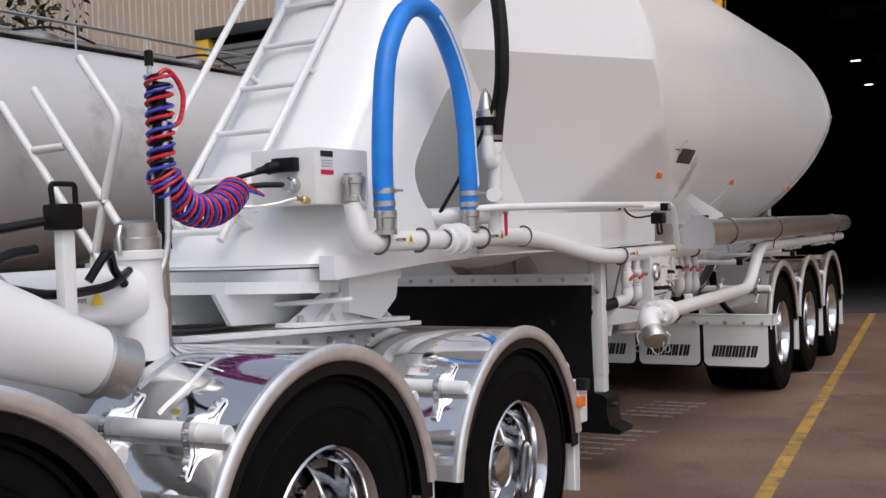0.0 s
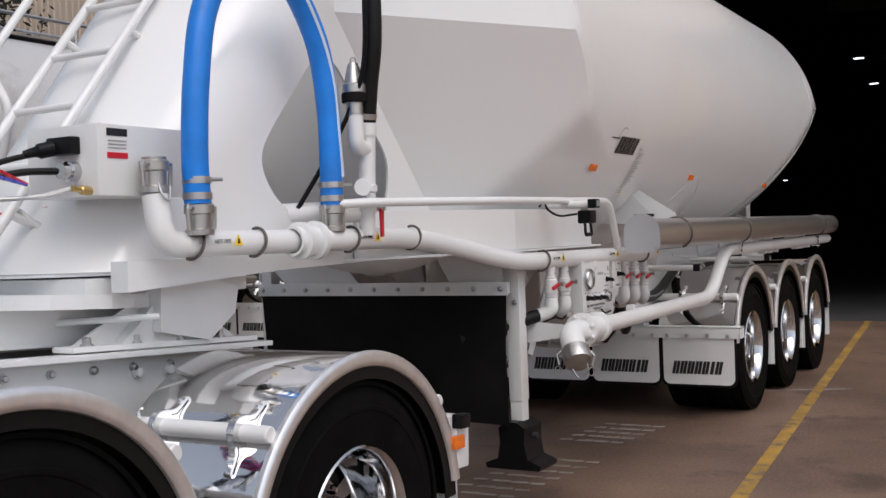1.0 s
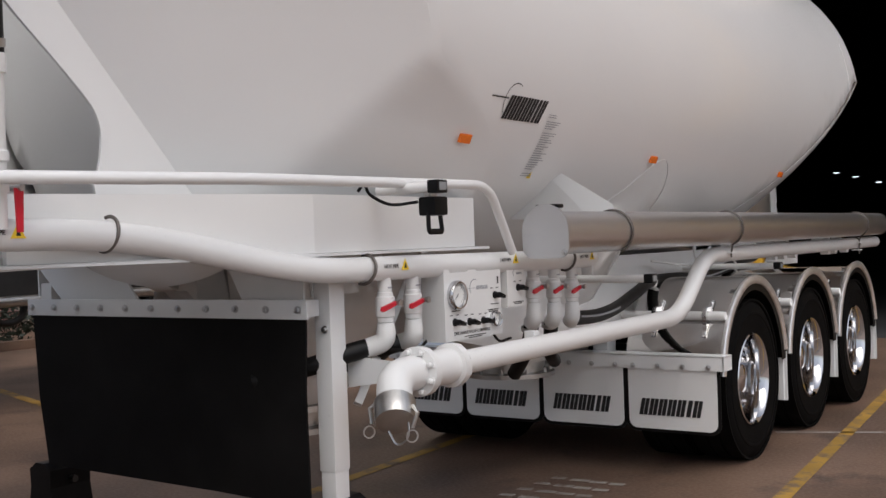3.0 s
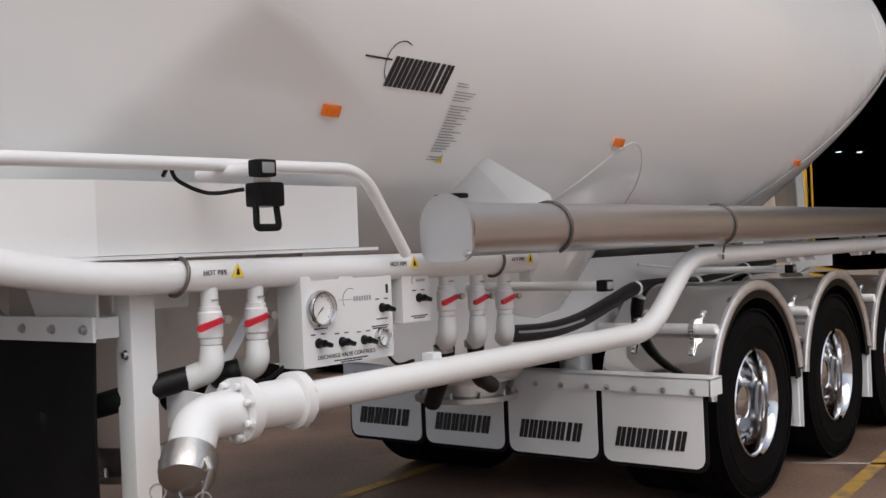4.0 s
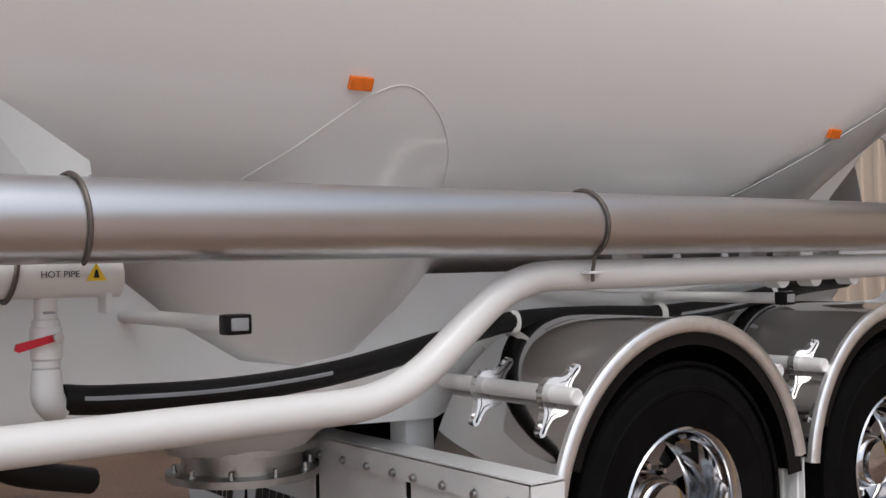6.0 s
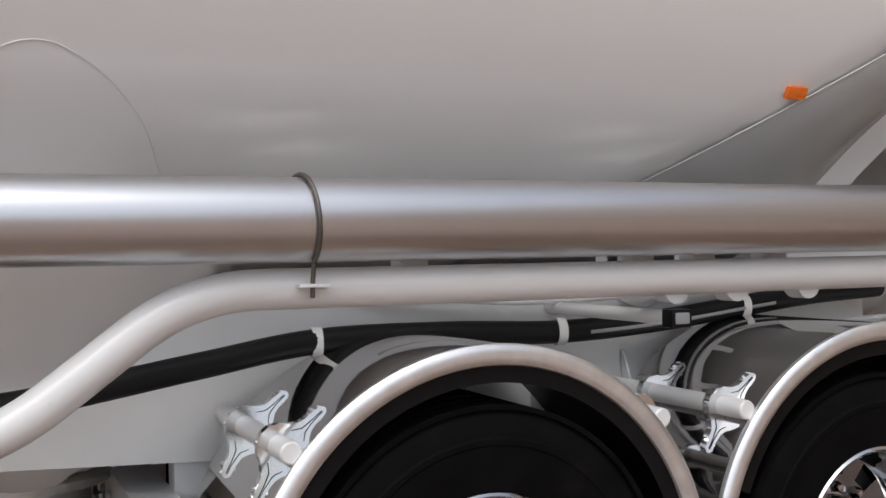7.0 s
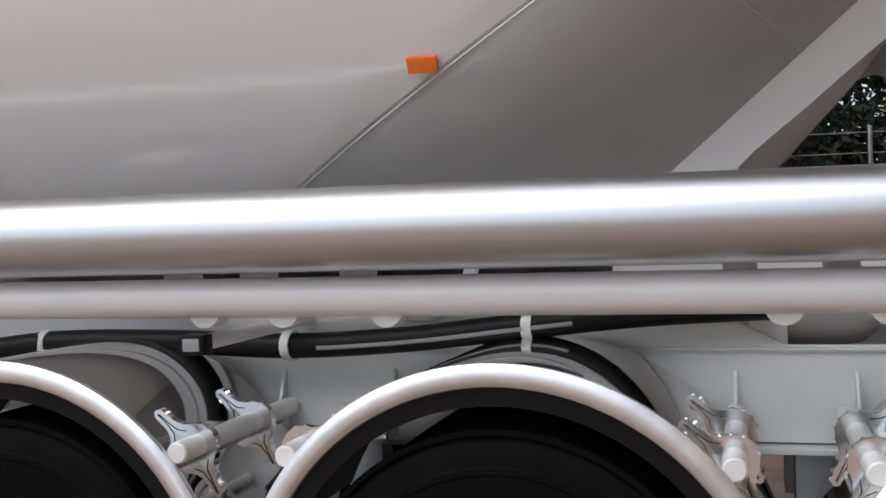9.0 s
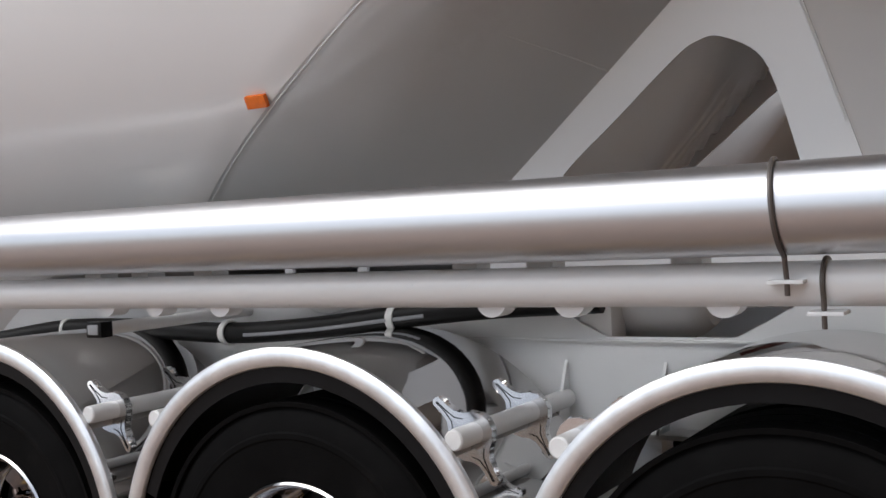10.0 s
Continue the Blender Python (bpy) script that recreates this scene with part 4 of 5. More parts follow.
def gauge(parent, x, y, z, r):
    g = part("gauge", lathe(B(), [(r * 1.16, 0), (r * 1.20, .010), (r * 1.20, .018), (r * 1.10, .026), (r * .98, .024), (r * .94, .012)], at=(x, y, z), axis=(1, 0, 0), seg=36), CHROME, parent, "round pressure gauge with chrome bezel")
    part("dial", lathe(B(), [(r * .98, 0.011), (0, .011)], at=(x, y, z), axis=(1, 0, 0), seg=32), DIAL, g)
    bm = B()
    for k in range(19):
        a = radians(225 - 15 * k)
        ro, ri = r * .88, r * (.70 if k % 3 == 0 else .78)
        t = r * .018
        ca, sa = math.cos(a), math.sin(a)
        prism(bm, [(y + ca * ri - sa * t, z + sa * ri + ca * t), (y + ca * ro - sa * t, z + sa * ro + ca * t), (y + ca * ro + sa * t, z + sa * ro - ca * t), (y + ca * ri + sa * t, z + sa * ri - ca * t)], "x", x + .0115, x + .0122)
    tagged(part("dial_scale", bm, INK, g, smooth=False), kind="stuff")
    part("needle", prism(B(), [(y - r * .5, z - r * .45), (y + r * .05, z - r * .02), (y + r * .12, z + r * .14), (y - r * .02, z + r * .05)], "x", x + .0125, x + .0135), INK, g, smooth=False)


def control_panel(parent, x, y0, y1, z0, z1, depth, name="control_panel"):
    bm = B()
    n = (y1 - y0)
    prism(bm, [(y0, z0), (y1, z0), (y1, z1 + .012), (y1 - .03, z1 + .012), (y1 - .045, z1 - .012), (y0 + n * .56, z1 - .012), (y0 + n * .53, z1 + .01), (y0 + n * .44, z1 + .01), (y0 + n * .40, z1 - .012),
               (y0 + .045, z1 - .012), (y0 + .03, z1 + .012), (y0, z1 + .012)], "x", x - depth, x)
    return part(name, bm, WHITE, parent, "white control box with gauges and knobs", smooth=False)


def arc_mark(bm, x, y, z, r, a0, a1, t=.0016):
    o = disc_pts(y, z, r + t, 20, a0, a1)
    i = disc_pts(y, z, r - t, 20, a0, a1)
    prism(bm, o + i[::-1], "x", x, x + .0008)


def full_panel(parent, dx=0.0, dy=0.0):
    x = 1.045 + dx
    p = control_panel(parent, x, -3.095 + dy, -2.67 + dy, 1.025, 1.31, .11)
    gauge(p, x, -3.018 + dy, 1.208, .050)
    gauge(p, x, -2.735 + dy, 1.092, .027)
    for y, z in ((-2.722, 1.192), (-3.028, 1.10), (-2.922, 1.095), (-2.818, 1.092)):
        knob(p, x, y + dy, z, KNOB)
    bm = B()
    for y, z, w in ((-2.722, 1.155, .06), (-3.015, 1.145, .06), (-2.735, 1.125, .075), (-2.735, 1.132, .085), (-2.88, 1.037, .16), (-2.88, 1.030, .10)):
        box(bm, x, x + .0008, y + dy - w / 2, y + dy + w / 2, z - .002, z + .002)
    for y, z in ((-2.722, 1.222), (-3.028, 1.128), (-2.922, 1.123), (-2.818, 1.12)):
        for s in (-1, 1):
            box(bm, x, x + .0008, y + dy + s * .022 - .01, y + dy + s * .022 + .01, z - .002, z + .002)
    box(bm, x, x + .0008, -2.70 + dy, -2.688 + dy, 1.24, 1.27)
    tagged(part("small_print", bm, INK, p, smooth=False), kind="stuff")
    bm = B()
    arc_mark(bm, x, -2.875 + dy, 1.23, .035, 60, 215)
    box(bm, x, x + .0008, -2.93 + dy, -2.865 + dy, 1.2285, 1.2305)
    for k in range(7):
        box(bm, x, x + .0008, -2.86 + dy + k * .0125, -2.851 + dy + k * .0125, 1.222, 1.238)
    tagged(part("brand_mark", bm, GREYINK, p, smooth=False), kind="stuff")
    text_part("panel_title", "DISCHARGE VALVE CONTROLS", .019, on_side(x + .0008, -2.90 + dy, 1.053), INK, p)
    return p


full_panel(trailer, 0.0, -0.022)
sp = control_panel(trailer, 1.04, -2.63, -2.485, 1.13, 1.315, .11)
knob(sp, 1.04, -2.542, 1.213, KNOB)
bm = B()
for y, z, w in ((-2.542, 1.15, .09), (-2.542, 1.143, .06), (-2.565, 1.24, .02), (-2.520, 1.24, .02)):
    box(bm, 1.04, 1.0408, y - w / 2, y + w / 2, z - .002, z + .002)
tagged(part("small_print", bm, INK, sp, smooth=False), kind="stuff")
bm = B()
arc_mark(bm, 1.04, -2.560, 1.275, .018, 60, 215)
for k in range(6):
    box(bm, 1.04, 1.0408, -2.552 + k * .008, -2.546 + k * .008, 1.27, 1.279)
tagged(part("brand_mark", bm, GREYINK, sp, smooth=False), kind="stuff")
part("junction_box", boxed(.92, .97, -2.655, -2.628, 1.04, 1.17, bev=.006), PLASTIC, trailer)
part("cable", sweep(B(), spline([(.95, -2.63, 1.03), (.96, -2.58, .98), (.97, -2.50, .985)]), .006, 8), PLASTIC, trailer)
part("cable", sweep(B(), spline([(.92, -3.52, 1.0), (.95, -3.50, 1.03), (.97, -3.35, 1.02), (.96, -3.2, 1.0), (.94, -3.05, 1.06)]), .006, 8), PLASTIC, trailer)
part("diagonal_brace", sweep(B(), [(.86, -3.45, .82), (.86, -3.1, 1.28)], .022, 4), FRAME, trailer)

# bolster box, sill, post, black front flap and landing leg
bm = prism(B(), [(.68, -4.78), (.965, -3.78), (.965, -2.76), (.945, -2.76), (.945, -3.77), (.66, -4.78)], "z", 1.40, 1.605)
part("bolster_panel", bm, WHITE, trailer, "white side panel under the tank", smooth=False)
part("bolster_panel", boxed(0.60, 0.962, -2.785, -2.755, 1.40, 1.605, bev=.003), WHITE, trailer)
part("bolster_flange", prism(B(), [(.30, -4.85), (.70, -4.85), (1.0, -3.80), (1.0, -2.70), (.30, -2.70)], "z", 1.388, 1.398), FRAME, trailer, smooth=False)
for s in (1, -1):
    part("sill_beam", prism(B(), [(-6.1, 1.335), (-5.3, 1.372), (-4.5, 1.386), (-3.4, 1.405), (-3.4, 1.44), (-6.1, 1.44)], "x", CX + s * .60, CX + s * .52), FRAME, trailer, "white sill beam under the front", smooth=False)
part("hopper_skirt", prism(B(), [(.44, 1.388), (.84, 1.388), (.84, 1.215), (.54, 1.215)], "y", -3.710, -3.700), FRAME, trailer, "white skirt plate beside the front hopper", smooth=False)
part("hopper_skirt", prism(B(), [(-.74, 1.388), (-.20, 1.388), (-.05, 1.215), (-.55, 1.215)], "y", -3.710, -3.700), FRAME, trailer, smooth=False)
for s, x in ((1, 0.868), (-1, CX * 2 - .868)):
    leg = part("landing_leg", boxed(x - .038, x + .038, -3.645, -3.56, .60, 1.30, bev=.008), WHITE, trailer, "white landing leg with black foot")
    part("inner_leg", boxed(x - .034, x + .034, -3.641, -3.564, .44, .62, bev=.006), WHITE, leg)
    part("foot", prism(B(), [(x - .15, .255), (x + .15, .255), (x + .16, .28), (x + .085, .31), (x + .07, .39), (x + .075, .47), (x + .03, .50), (x - .03, .50), (x - .075, .47), (x - .07, .39), (x - .085, .31), (x - .16, .28)], "y", -3.71, -3.50), PLASTIC, leg, "black folding foot", smooth=False)
    part("foot_pin", sweep(B(), [(x - .10, -3.60, .42), (x + .10, -3.60, .42)], .016, 12), DARKSTEEL, leg)
    part("leg_bracket", prism(B(), [(-3.65, 1.24), (-3.38, 1.24), (-3.38, 1.29), (-3.65, 1.36)], "x", x - .05, x - .04), FRAME, leg, smooth=False)
    place("bolt", bolt, leg, (x + .012, -3.645, 1.12))
flap = part("splash_curtain", prism(B(), [(-.72, 1.20), (.885, 1.20), (.87, .9), (.875, .49), (.4, .505), (-.64, .515), (-.69, .8)], "y", -3.750, -3.742), RUBBER, trailer, "large black rubber splash curtain", smooth=False)
fb = part("curtain_bar", boxed(-.735, .90, -3.762, -3.752, 1.165, 1.235, bev=.003), FRAME, trailer, "white bolted bar over the rubber curtain")
part("bar_hanger", boxed(.80, .86, -3.742, -3.65, 1.17, 1.23, bev=.004), FRAME, fb)
for k in range(11):
    place("bolt", bolt, fb, (-.70 + k * .156, -3.763, 1.20))

# blue hose bridge, couplings, riser and relief valve
HX = 0.775


def camlock(at, up=(0, 0, 1), s=1.0):
    u = part("hose_coupling", lathe(B(), [(.035 * s, -.02), (.05 * s, -.02), (.05 * s, .0), (.042 * s, .005), (.042 * s, .05), (.052 * s, .055), (.052 * s, .085), (.044 * s, .09), (.044 * s, .10)], at=at, axis=up, seg=24), CAST, trailer, "cast aluminium cam-lock coupling")
    a = Vector(at)
    for sg in (-1, 1):
        part("cam_lever", sweep(B(), [a + Vector((0, sg * .05, .085)), a + Vector((.01, sg * .068, .07)), a + Vector((.01, sg * .062, .0))], .008, 8), CAST, u)
    part("cam_pin", sweep(B(), [a + Vector((0.02, -.062, .075)), a + Vector((.02, .062, .075))], .006, 8), STEEL, u)
    return u


for y in (-5.88, -5.095):
    camlock((HX, y, 1.54))
camlock((0.70, -6.01, 1.69), s=.95)
part("chain", sweep(B(), spline([(.74, -6.035, 1.70), (.755, -6.03, 1.655), (.755, -6.0, 1.64), (.745, -5.985, 1.69)]), .004, 6), STEEL, trailer)
hz = spline([(HX, -5.885, 1.63), (HX, -5.89, 1.80), (HX, -5.87, 2.05), (HX - .01, -5.80, 2.32), (HX - .02, -5.64, 2.52), (HX - .02, -5.47, 2.58), (HX - .02, -5.31, 2.52), (HX - .01, -5.15, 2.30), (HX, -5.10, 2.05), (HX, -5.09, 1.82), (HX, -5.095, 1.62)], 8)
bh = part("blue_hose", sweep(B(), hz, 0.047, 24), BLUE, trailer, "thick blue rubber hose in a tall loop")
part("hose_stripe", sweep(B(), [p + Vector((.0455, .004 * math.sin(i * .5), 0)) + Vector((0, -.02 + .0012 * i, 0)) for i, p in enumerate(hz[46:76])], .010, 6, flat=.4), PALE, bh)
for y in (-5.885, -5.095):
    for z in (1.655, 1.71):
        part("hose_clamp", lathe(B(), [(.047, -.012), (.051, -.012), (.051, .012), (.047, .012)], at=(HX, y, z), axis=(0, 0, 1), seg=24, closed=True), STEEL, bh)
    part("clamp_screw", sweep(B(), [(HX + .049, y + .01, 1.71), (HX + .05, y + .07, 1.712)], .007, 8), STEEL, bh)
RX, RY = .815, -4.90
ris = part("riser_pipe", lathe(B(), [(.034, 0), (.034, .10), (.040, .10), (.040, .13), (.036, .135), (.036, .18), (.042, .185), (.042, .21), (.035, .215), (.035, .42), (.041, .42), (.041, .47), (.035, .475), (.035, .48)], at=(RX, RY, 1.50), axis=(.06, -.03, 1), seg=22), WHITE, trailer, "white riser pipe with fittings")
part("side_plug", lathe(B(), [(.03, 0), (.03, .05), (.036, .055), (.036, .075), (0, .075)], at=(RX + .01, RY - .02, 1.70), axis=(.5, -1, 0), seg=18), WHITE, ris)
part("riser_branch", sweep(B(), rounded([(RX + .02, RY - .01, 1.86), (RX + .02, RY - .085, 1.87), (RX + .02, RY - .09, 2.02)], [.07], 8), .034, 18), WHITE, ris)
part("riser_valve_lever", prism(B(), [(-4.862, 1.49), (-4.846, 1.49), (-4.842, 1.61), (-4.866, 1.61)], "x", .855, .865), RED, ris, "red lever", smooth=False)
part("lever_pin", lathe(B(), [(.009, 0), (.009, .06), (0, .062)], at=(RX, -4.853, 1.61), axis=(1, 0, 0), seg=8), STEEL, ris)
VY = RY - .09
rv = part("relief_valve", lathe(B(), [(.036, 0), (.036, .05), (.044, .052), (.047, .075), (.047, .09), (.050, .092), (.050, .125), (.042, .13), (.026, .20), (.020, .215), (0, .217)], at=(RX + .02, VY, 2.0), axis=(0, 0, 1), seg=26), CAST, trailer, "aluminium pressure relief valve")
part("rubber_collar", lathe(B(), [(.048, .05), (.053, .055), (.053, .088), (.048, .092)], at=(RX + .02, VY, 2.0), axis=(0, 0, 1), seg=24, closed=True), RUBBER, rv)
part("relief_ring", lathe(B(), [(.012, -.002), (.015, -.002), (.015, .002), (.012, .002)], at=(RX + .02, VY, 2.225), axis=(1, -.4, 0), seg=14, closed=True), STEEL, rv)
part("riser_hose", sweep(B(), spline([(RX + .027, RY - .013, 1.96), (.875, -4.935, 2.12), (.915, -4.955, 2.30), (.92, -4.96, 2.55), (.87, -4.92, 2.85), (.76, -4.75, 3.15), (.6, -4.4, 3.5)]), .037, 18), HOSE, trailer, "black rubber hose going up the tank")
part("hose_clamp", lathe(B(), [(.037, -.012), (.042, -.012), (.042, .012), (.037, .012)], at=(RX + .032, RY - .017, 2.0), axis=(.2, -.1, 1), seg=20, closed=True), STEEL, trailer)
part("cable", sweep(B(), spline([(.93, -5.03, 2.9), (.93, -5.03, 2.5), (.90, -5.01, 2.2), (.82, -5.02, 2.0), (.70, -5.06, 1.78), (.62, -5.12, 1.62)]), .010, 8), PLASTIC, trailer)
part("tank_branch", sweep(B(), rounded([(.45, -5.18, 1.60), (.72, -5.02, 1.60), (.80, -4.86, 1.60)], [.1], 6), .045, 18), WHITE, trailer)

# front: electrical box, ladder, hooks, lower plate ring
eb = part("electrical_box", boxed(.30, .64, -6.20, -5.80, 1.66, 1.90, bev=.008), WHITE, trailer, "white electrical box with sockets")
part("notice", boxed(.6405, .642, -6.16, -6.07, 1.86, 1.885), INK, eb)
bm = B()
for k in range(3):
    box(bm, .6405, .642, -6.155, -6.075, 1.842 - k * .012, 1.846 - k * .012)
tagged(part("small_print", bm, GREYINK, eb, smooth=False), kind="stuff")
part("notice", boxed(.6405, .642, -6.16, -6.07, 1.785, 1.805), RED, eb)
part("socket", boxed(.44, .56, -6.24, -6.195, 1.80, 1.86, bev=.01), PLASTIC, eb, "black socket with plug")
part("plug", lathe(B(), [(.026, 0), (.026, .05), (.018, .06), (.012, .10), (0, .10)], at=(.47, -6.23, 1.825), axis=(-.6, -1, -.25), seg=16), PLASTIC, eb)
part("socket", lathe(B(), [(.034, 0), (.034, .03), (.026, .035), (.026, .06), (0, .06)], at=(.53, -6.20, 1.745), axis=(0, -1, 0), seg=20), CHROME, eb, "round plated socket")
part("cable", sweep(B(), spline([(.45, -6.27, 1.81), (.36, -6.36, 1.78), (.28, -6.44, 1.73), (.24, -6.50, 1.69)]), .010, 8), PLASTIC, eb)
part("cable", sweep(B(), spline([(.52, -6.25, 1.745), (.42, -6.32, 1.745), (.32, -6.42, 1.72), (.26, -6.50, 1.70)]), .012, 8), PLASTIC, eb)
part("air_fitting", lathe(B(), [(.010, 0), (.016, .02), (.016, .05), (.010, .055), (.010, .09), (0, .09)], at=(.60, -6.19, 1.675), axis=(0, -1, .1), seg=12), BRASS, eb, "brass air fitting")
part("air_line", sweep(B(), spline([(.60, -6.28, 1.685), (.50, -6.35, 1.66), (.36, -6.45, 1.66), (.28, -6.52, 1.70)]), .008, 8), STEEL, eb)

# ladder on the front
def lad(x, h):
    return Vector((x, -6.02 + .82 * (h - 1.82), h))


ladder_n = node("ladder", trailer)
LX0, LX1 = -0.20, 0.17
for x in (LX0, LX1):
    part("rail", sweep(B(), [lad(x, 1.52), lad(x, 3.2)], .019, 12), WHITE, ladder_n)
for k in range(7):
    h = 1.56 + k * .235
    part("rung", sweep(B(), [lad(LX0, h), lad(LX1, h)], .015, 10), WHITE, ladder_n)
for x in (LX0, LX1):
    for h in (1.62, 2.35, 2.9):
        part("standoff", sweep(B(), [lad(x, h), lad(x, h) + Vector((0.0, .24, -.10))], .016, 8), WHITE, ladder_n)
hr = rounded([lad(LX0, 1.54), lad(LX0 - .08, 1.82) + Vector((0, -.16, .06)), lad(LX0 - .06, 3.1) + Vector((0, -.20, .10))], [.08], 6)
part("handrail", sweep(B(), hr, .017, 12), WHITE, ladder_n)
for x in (.228, -.126):
    part("hook", sweep(B(), [(x, -6.02, 1.535), (x - .045, -6.10, 1.59), (x - .095, -6.13, 1.64)], .014, 8), WHITE, trailer)
part("warning_outline", sweep(B(), [(-.06, -6.048, 1.628), (.19, -6.030, 1.642), (.155, -6.05, 1.583), (-.06, -6.048, 1.628)], .004, 5), RED, trailer)
bm = B()
ring = []
for k in range(25):
    ph = math.pi * k / 24
    ring.append((CX + (nose(1.4)[1] + .03) * math.cos(ph), nose(1.4)[0] - (nose(1.4)[2] + .03) * math.sin(ph)))
poly = [(CX + .60, -4.6)] + ring + [(CX - .60, -4.6)]
prism(bm, poly, "z", 1.392, 1.402)
part("skid_plate_rim", bm, FRAME, trailer, "white plate rim under the sloping front", smooth=False)
part("kingpin_frame", boxed(-.40, .50, -6.15, -5.32, 1.30, 1.385, bev=.01), FRAME, trailer)

# prints on the tank side
w0, z0, hgt = -2.80, 1.925, .095
for p, wd in STROKES:
    u = .047
    a = w0 + (p if p < 5.5 else p - .25) * u
    skin_bars("brand_stroke", [[(a, z0), (a + wd * u, z0), (a + wd * u + .028, z0 + hgt), (a + .028, z0 + hgt)]], INK, trailer, n=2)
arcq = []
for k in range(18):
    a0, a1 = radians(62 + k * 9), radians(62 + k * 9 + 9)
    c, r = (-2.745, 1.995), .075
    arcq.append([(c[0] + r * math.cos(a0), c[1] + r * math.sin(a0)), (c[0] + r * math.cos(a1), c[1] + r * math.sin(a1)), (c[0] + (r - .004) * math.cos(a1), c[1] + (r - .004) * math.sin(a1)), (c[0] + (r - .004) * math.cos(a0), c[1] + (r - .004) * math.sin(a0))])
arcq.append([(-2.92, 2.003), (-2.79, 2.003), (-2.79, 2.009), (-2.92, 2.009)])
skin_bars("brand_arc", arcq, INK, trailer, n=2)
lines = []
rnd = random.Random(4)
z = 1.965
while z > 1.70:
    if rnd.random() > .14:
        ww = rnd.uniform(.06, .13)
        lines.append([(-2.42, z), (-2.42 + ww, z), (-2.42 + ww, z + .0035), (-2.42, z + .0035)])
    z -= .0095
skin_bars("safety_print", lines, GREYINK, trailer)
skin_bars("warning_triangle", [[(-2.36, 1.70), (-2.32, 1.70), (-2.341, 1.73), (-2.339, 1.73)]], YELLOW, trailer)


# ---- prime mover ----
TILT = Matrix.Translation((0, -5.2, 0)) @ Matrix.Rotation(radians(-3.1), 4, "X") @ Matrix.Translation((0, 5.2, 0))
truck = root("prime_mover", (CX, -6.5, ramp(-6.5)), "white prime mover with polished guards, seen at its rear end", "truck")
before = set(bpy.data.objects)
for y in (-5.78, -7.16, -8.54):
    wheel(truck, 1.19, y, 0.48)
    wheel(truck, CX * 2 - 1.19, y, 0.50, side=-1, plain=True)
    mudguard(truck, 1.362, y + .002, 0.46, 0.625, SHEET_T, EDGE, LINER, stays=True)
    mudguard(truck, CX * 2 - 1.362, y + .002, 0.46, 0.625, SHEET_T, EDGE, LINER, stays=False, sign=-1)
    part("axle", sweep(B(), [(-1.0, y, 0.50), (1.1, y, 0.50)], 0.065, 16), DARKSTEEL, truck)
    place("ribbed_flap", RIBFLAP, truck, (1.05, y + 0.615, 0.60), "white ribbed flap behind the wheel")
for s in (1, -1):
    part("chassis_rail", boxed(CX + s * .40 - .04, CX + s * .40 + .04, -10.5, -5.34, .80, 1.06, bev=.006), FRAME, truck, "white painted chassis rail")
    part("fifth_wheel_angle", boxed(CX + s * .46 - .05, CX + s * .46 + .05, -7.0, -5.3, 1.06, 1.08, bev=.003), FRAME, truck)
    for k in range(9):
        place("bolt", bolt_mesh("rail_bolt", .011, .02, (s, 0, 0), STEEL), truck, (CX + s * .441, -6.9 + k * .18, 1.02))
    o = part("fifth_wheel_mount", prism(B(), [(-6.10, 1.08), (-5.62, 1.08), (-5.72, 1.16), (-5.80, 1.24), (-5.92, 1.24), (-6.0, 1.16)], "x", CX + s * .36, CX + s * .46), FRAME, truck, "white fifth wheel bracket", smooth=False)
    part("fifth_wheel_guide", prism(B(), [(-5.92, 1.14), (-5.66, 1.10), (-5.52, 1.20), (-5.50, 1.30), (-5.72, 1.36), (-5.92, 1.30)], "x", CX + s * .22, CX + s * .50), FRAME, truck, smooth=False)
    part("mount_angle", boxed(CX + s * .43 - .05, CX + s * .43 + .05, -6.30, -5.36, 1.085, 1.105, bev=.004), FRAME, truck)
    for k in range(3):
        place("bolt", bolt_mesh("mount_bolt", .017, .025, (s, 0, 0), FRAME), truck, (CX + s * .441, -5.98 + k * .15, 1.0))
    for k in range(4):
        place("bolt", bolt_mesh("base_bolt", .015, .03, (0, 0, 1), STEEL), truck, (CX + s * .455, -6.22 + k * .22, 1.105))
    part("gusset", prism(B(), [(-6.24, 1.105), (-5.81, 1.105), (-5.80, 1.26), (-5.90, 1.285)], "x", CX + s * .40, CX + s * .41), FRAME, truck, smooth=False)
    part("gusset", prism(B(), [(-5.80, 1.105), (-5.45, 1.105), (-5.62, 1.20), (-5.80, 1.22)], "x", CX + s * .425, CX + s * .435), FRAME, truck, smooth=False)
    part("guide_plate", prism(B(), [(-5.89, 1.29), (-5.73, 1.35), (-5.59, 1.31), (-5.63, 1.18), (-5.81, 1.21)], "x", CX + s * .46, CX + s * .475), FRAME, truck, "white sloping guide plate", smooth=False)
part("deck_plate", boxed(-.35, .45, -9.5, -5.36, 1.03, 1.045), STEEL, truck)
bm = prism(B(), [(p[0] * .50 + CX, p[1] * .50 - 6.15) for p in disc_pts(0, 0, 1, 28)], "z", 1.23, 1.28)
part("fifth_wheel_plate", bm, FRAME, truck, "white fifth wheel plate", smooth=False)
for x in (-.25, .05, .35):
    part("plate_rib", prism(B(), [(-6.5, 1.10), (-5.8, 1.10), (-5.75, 1.23), (-6.6, 1.23)], "x", x - .012, x + .012), FRAME, truck, smooth=False)
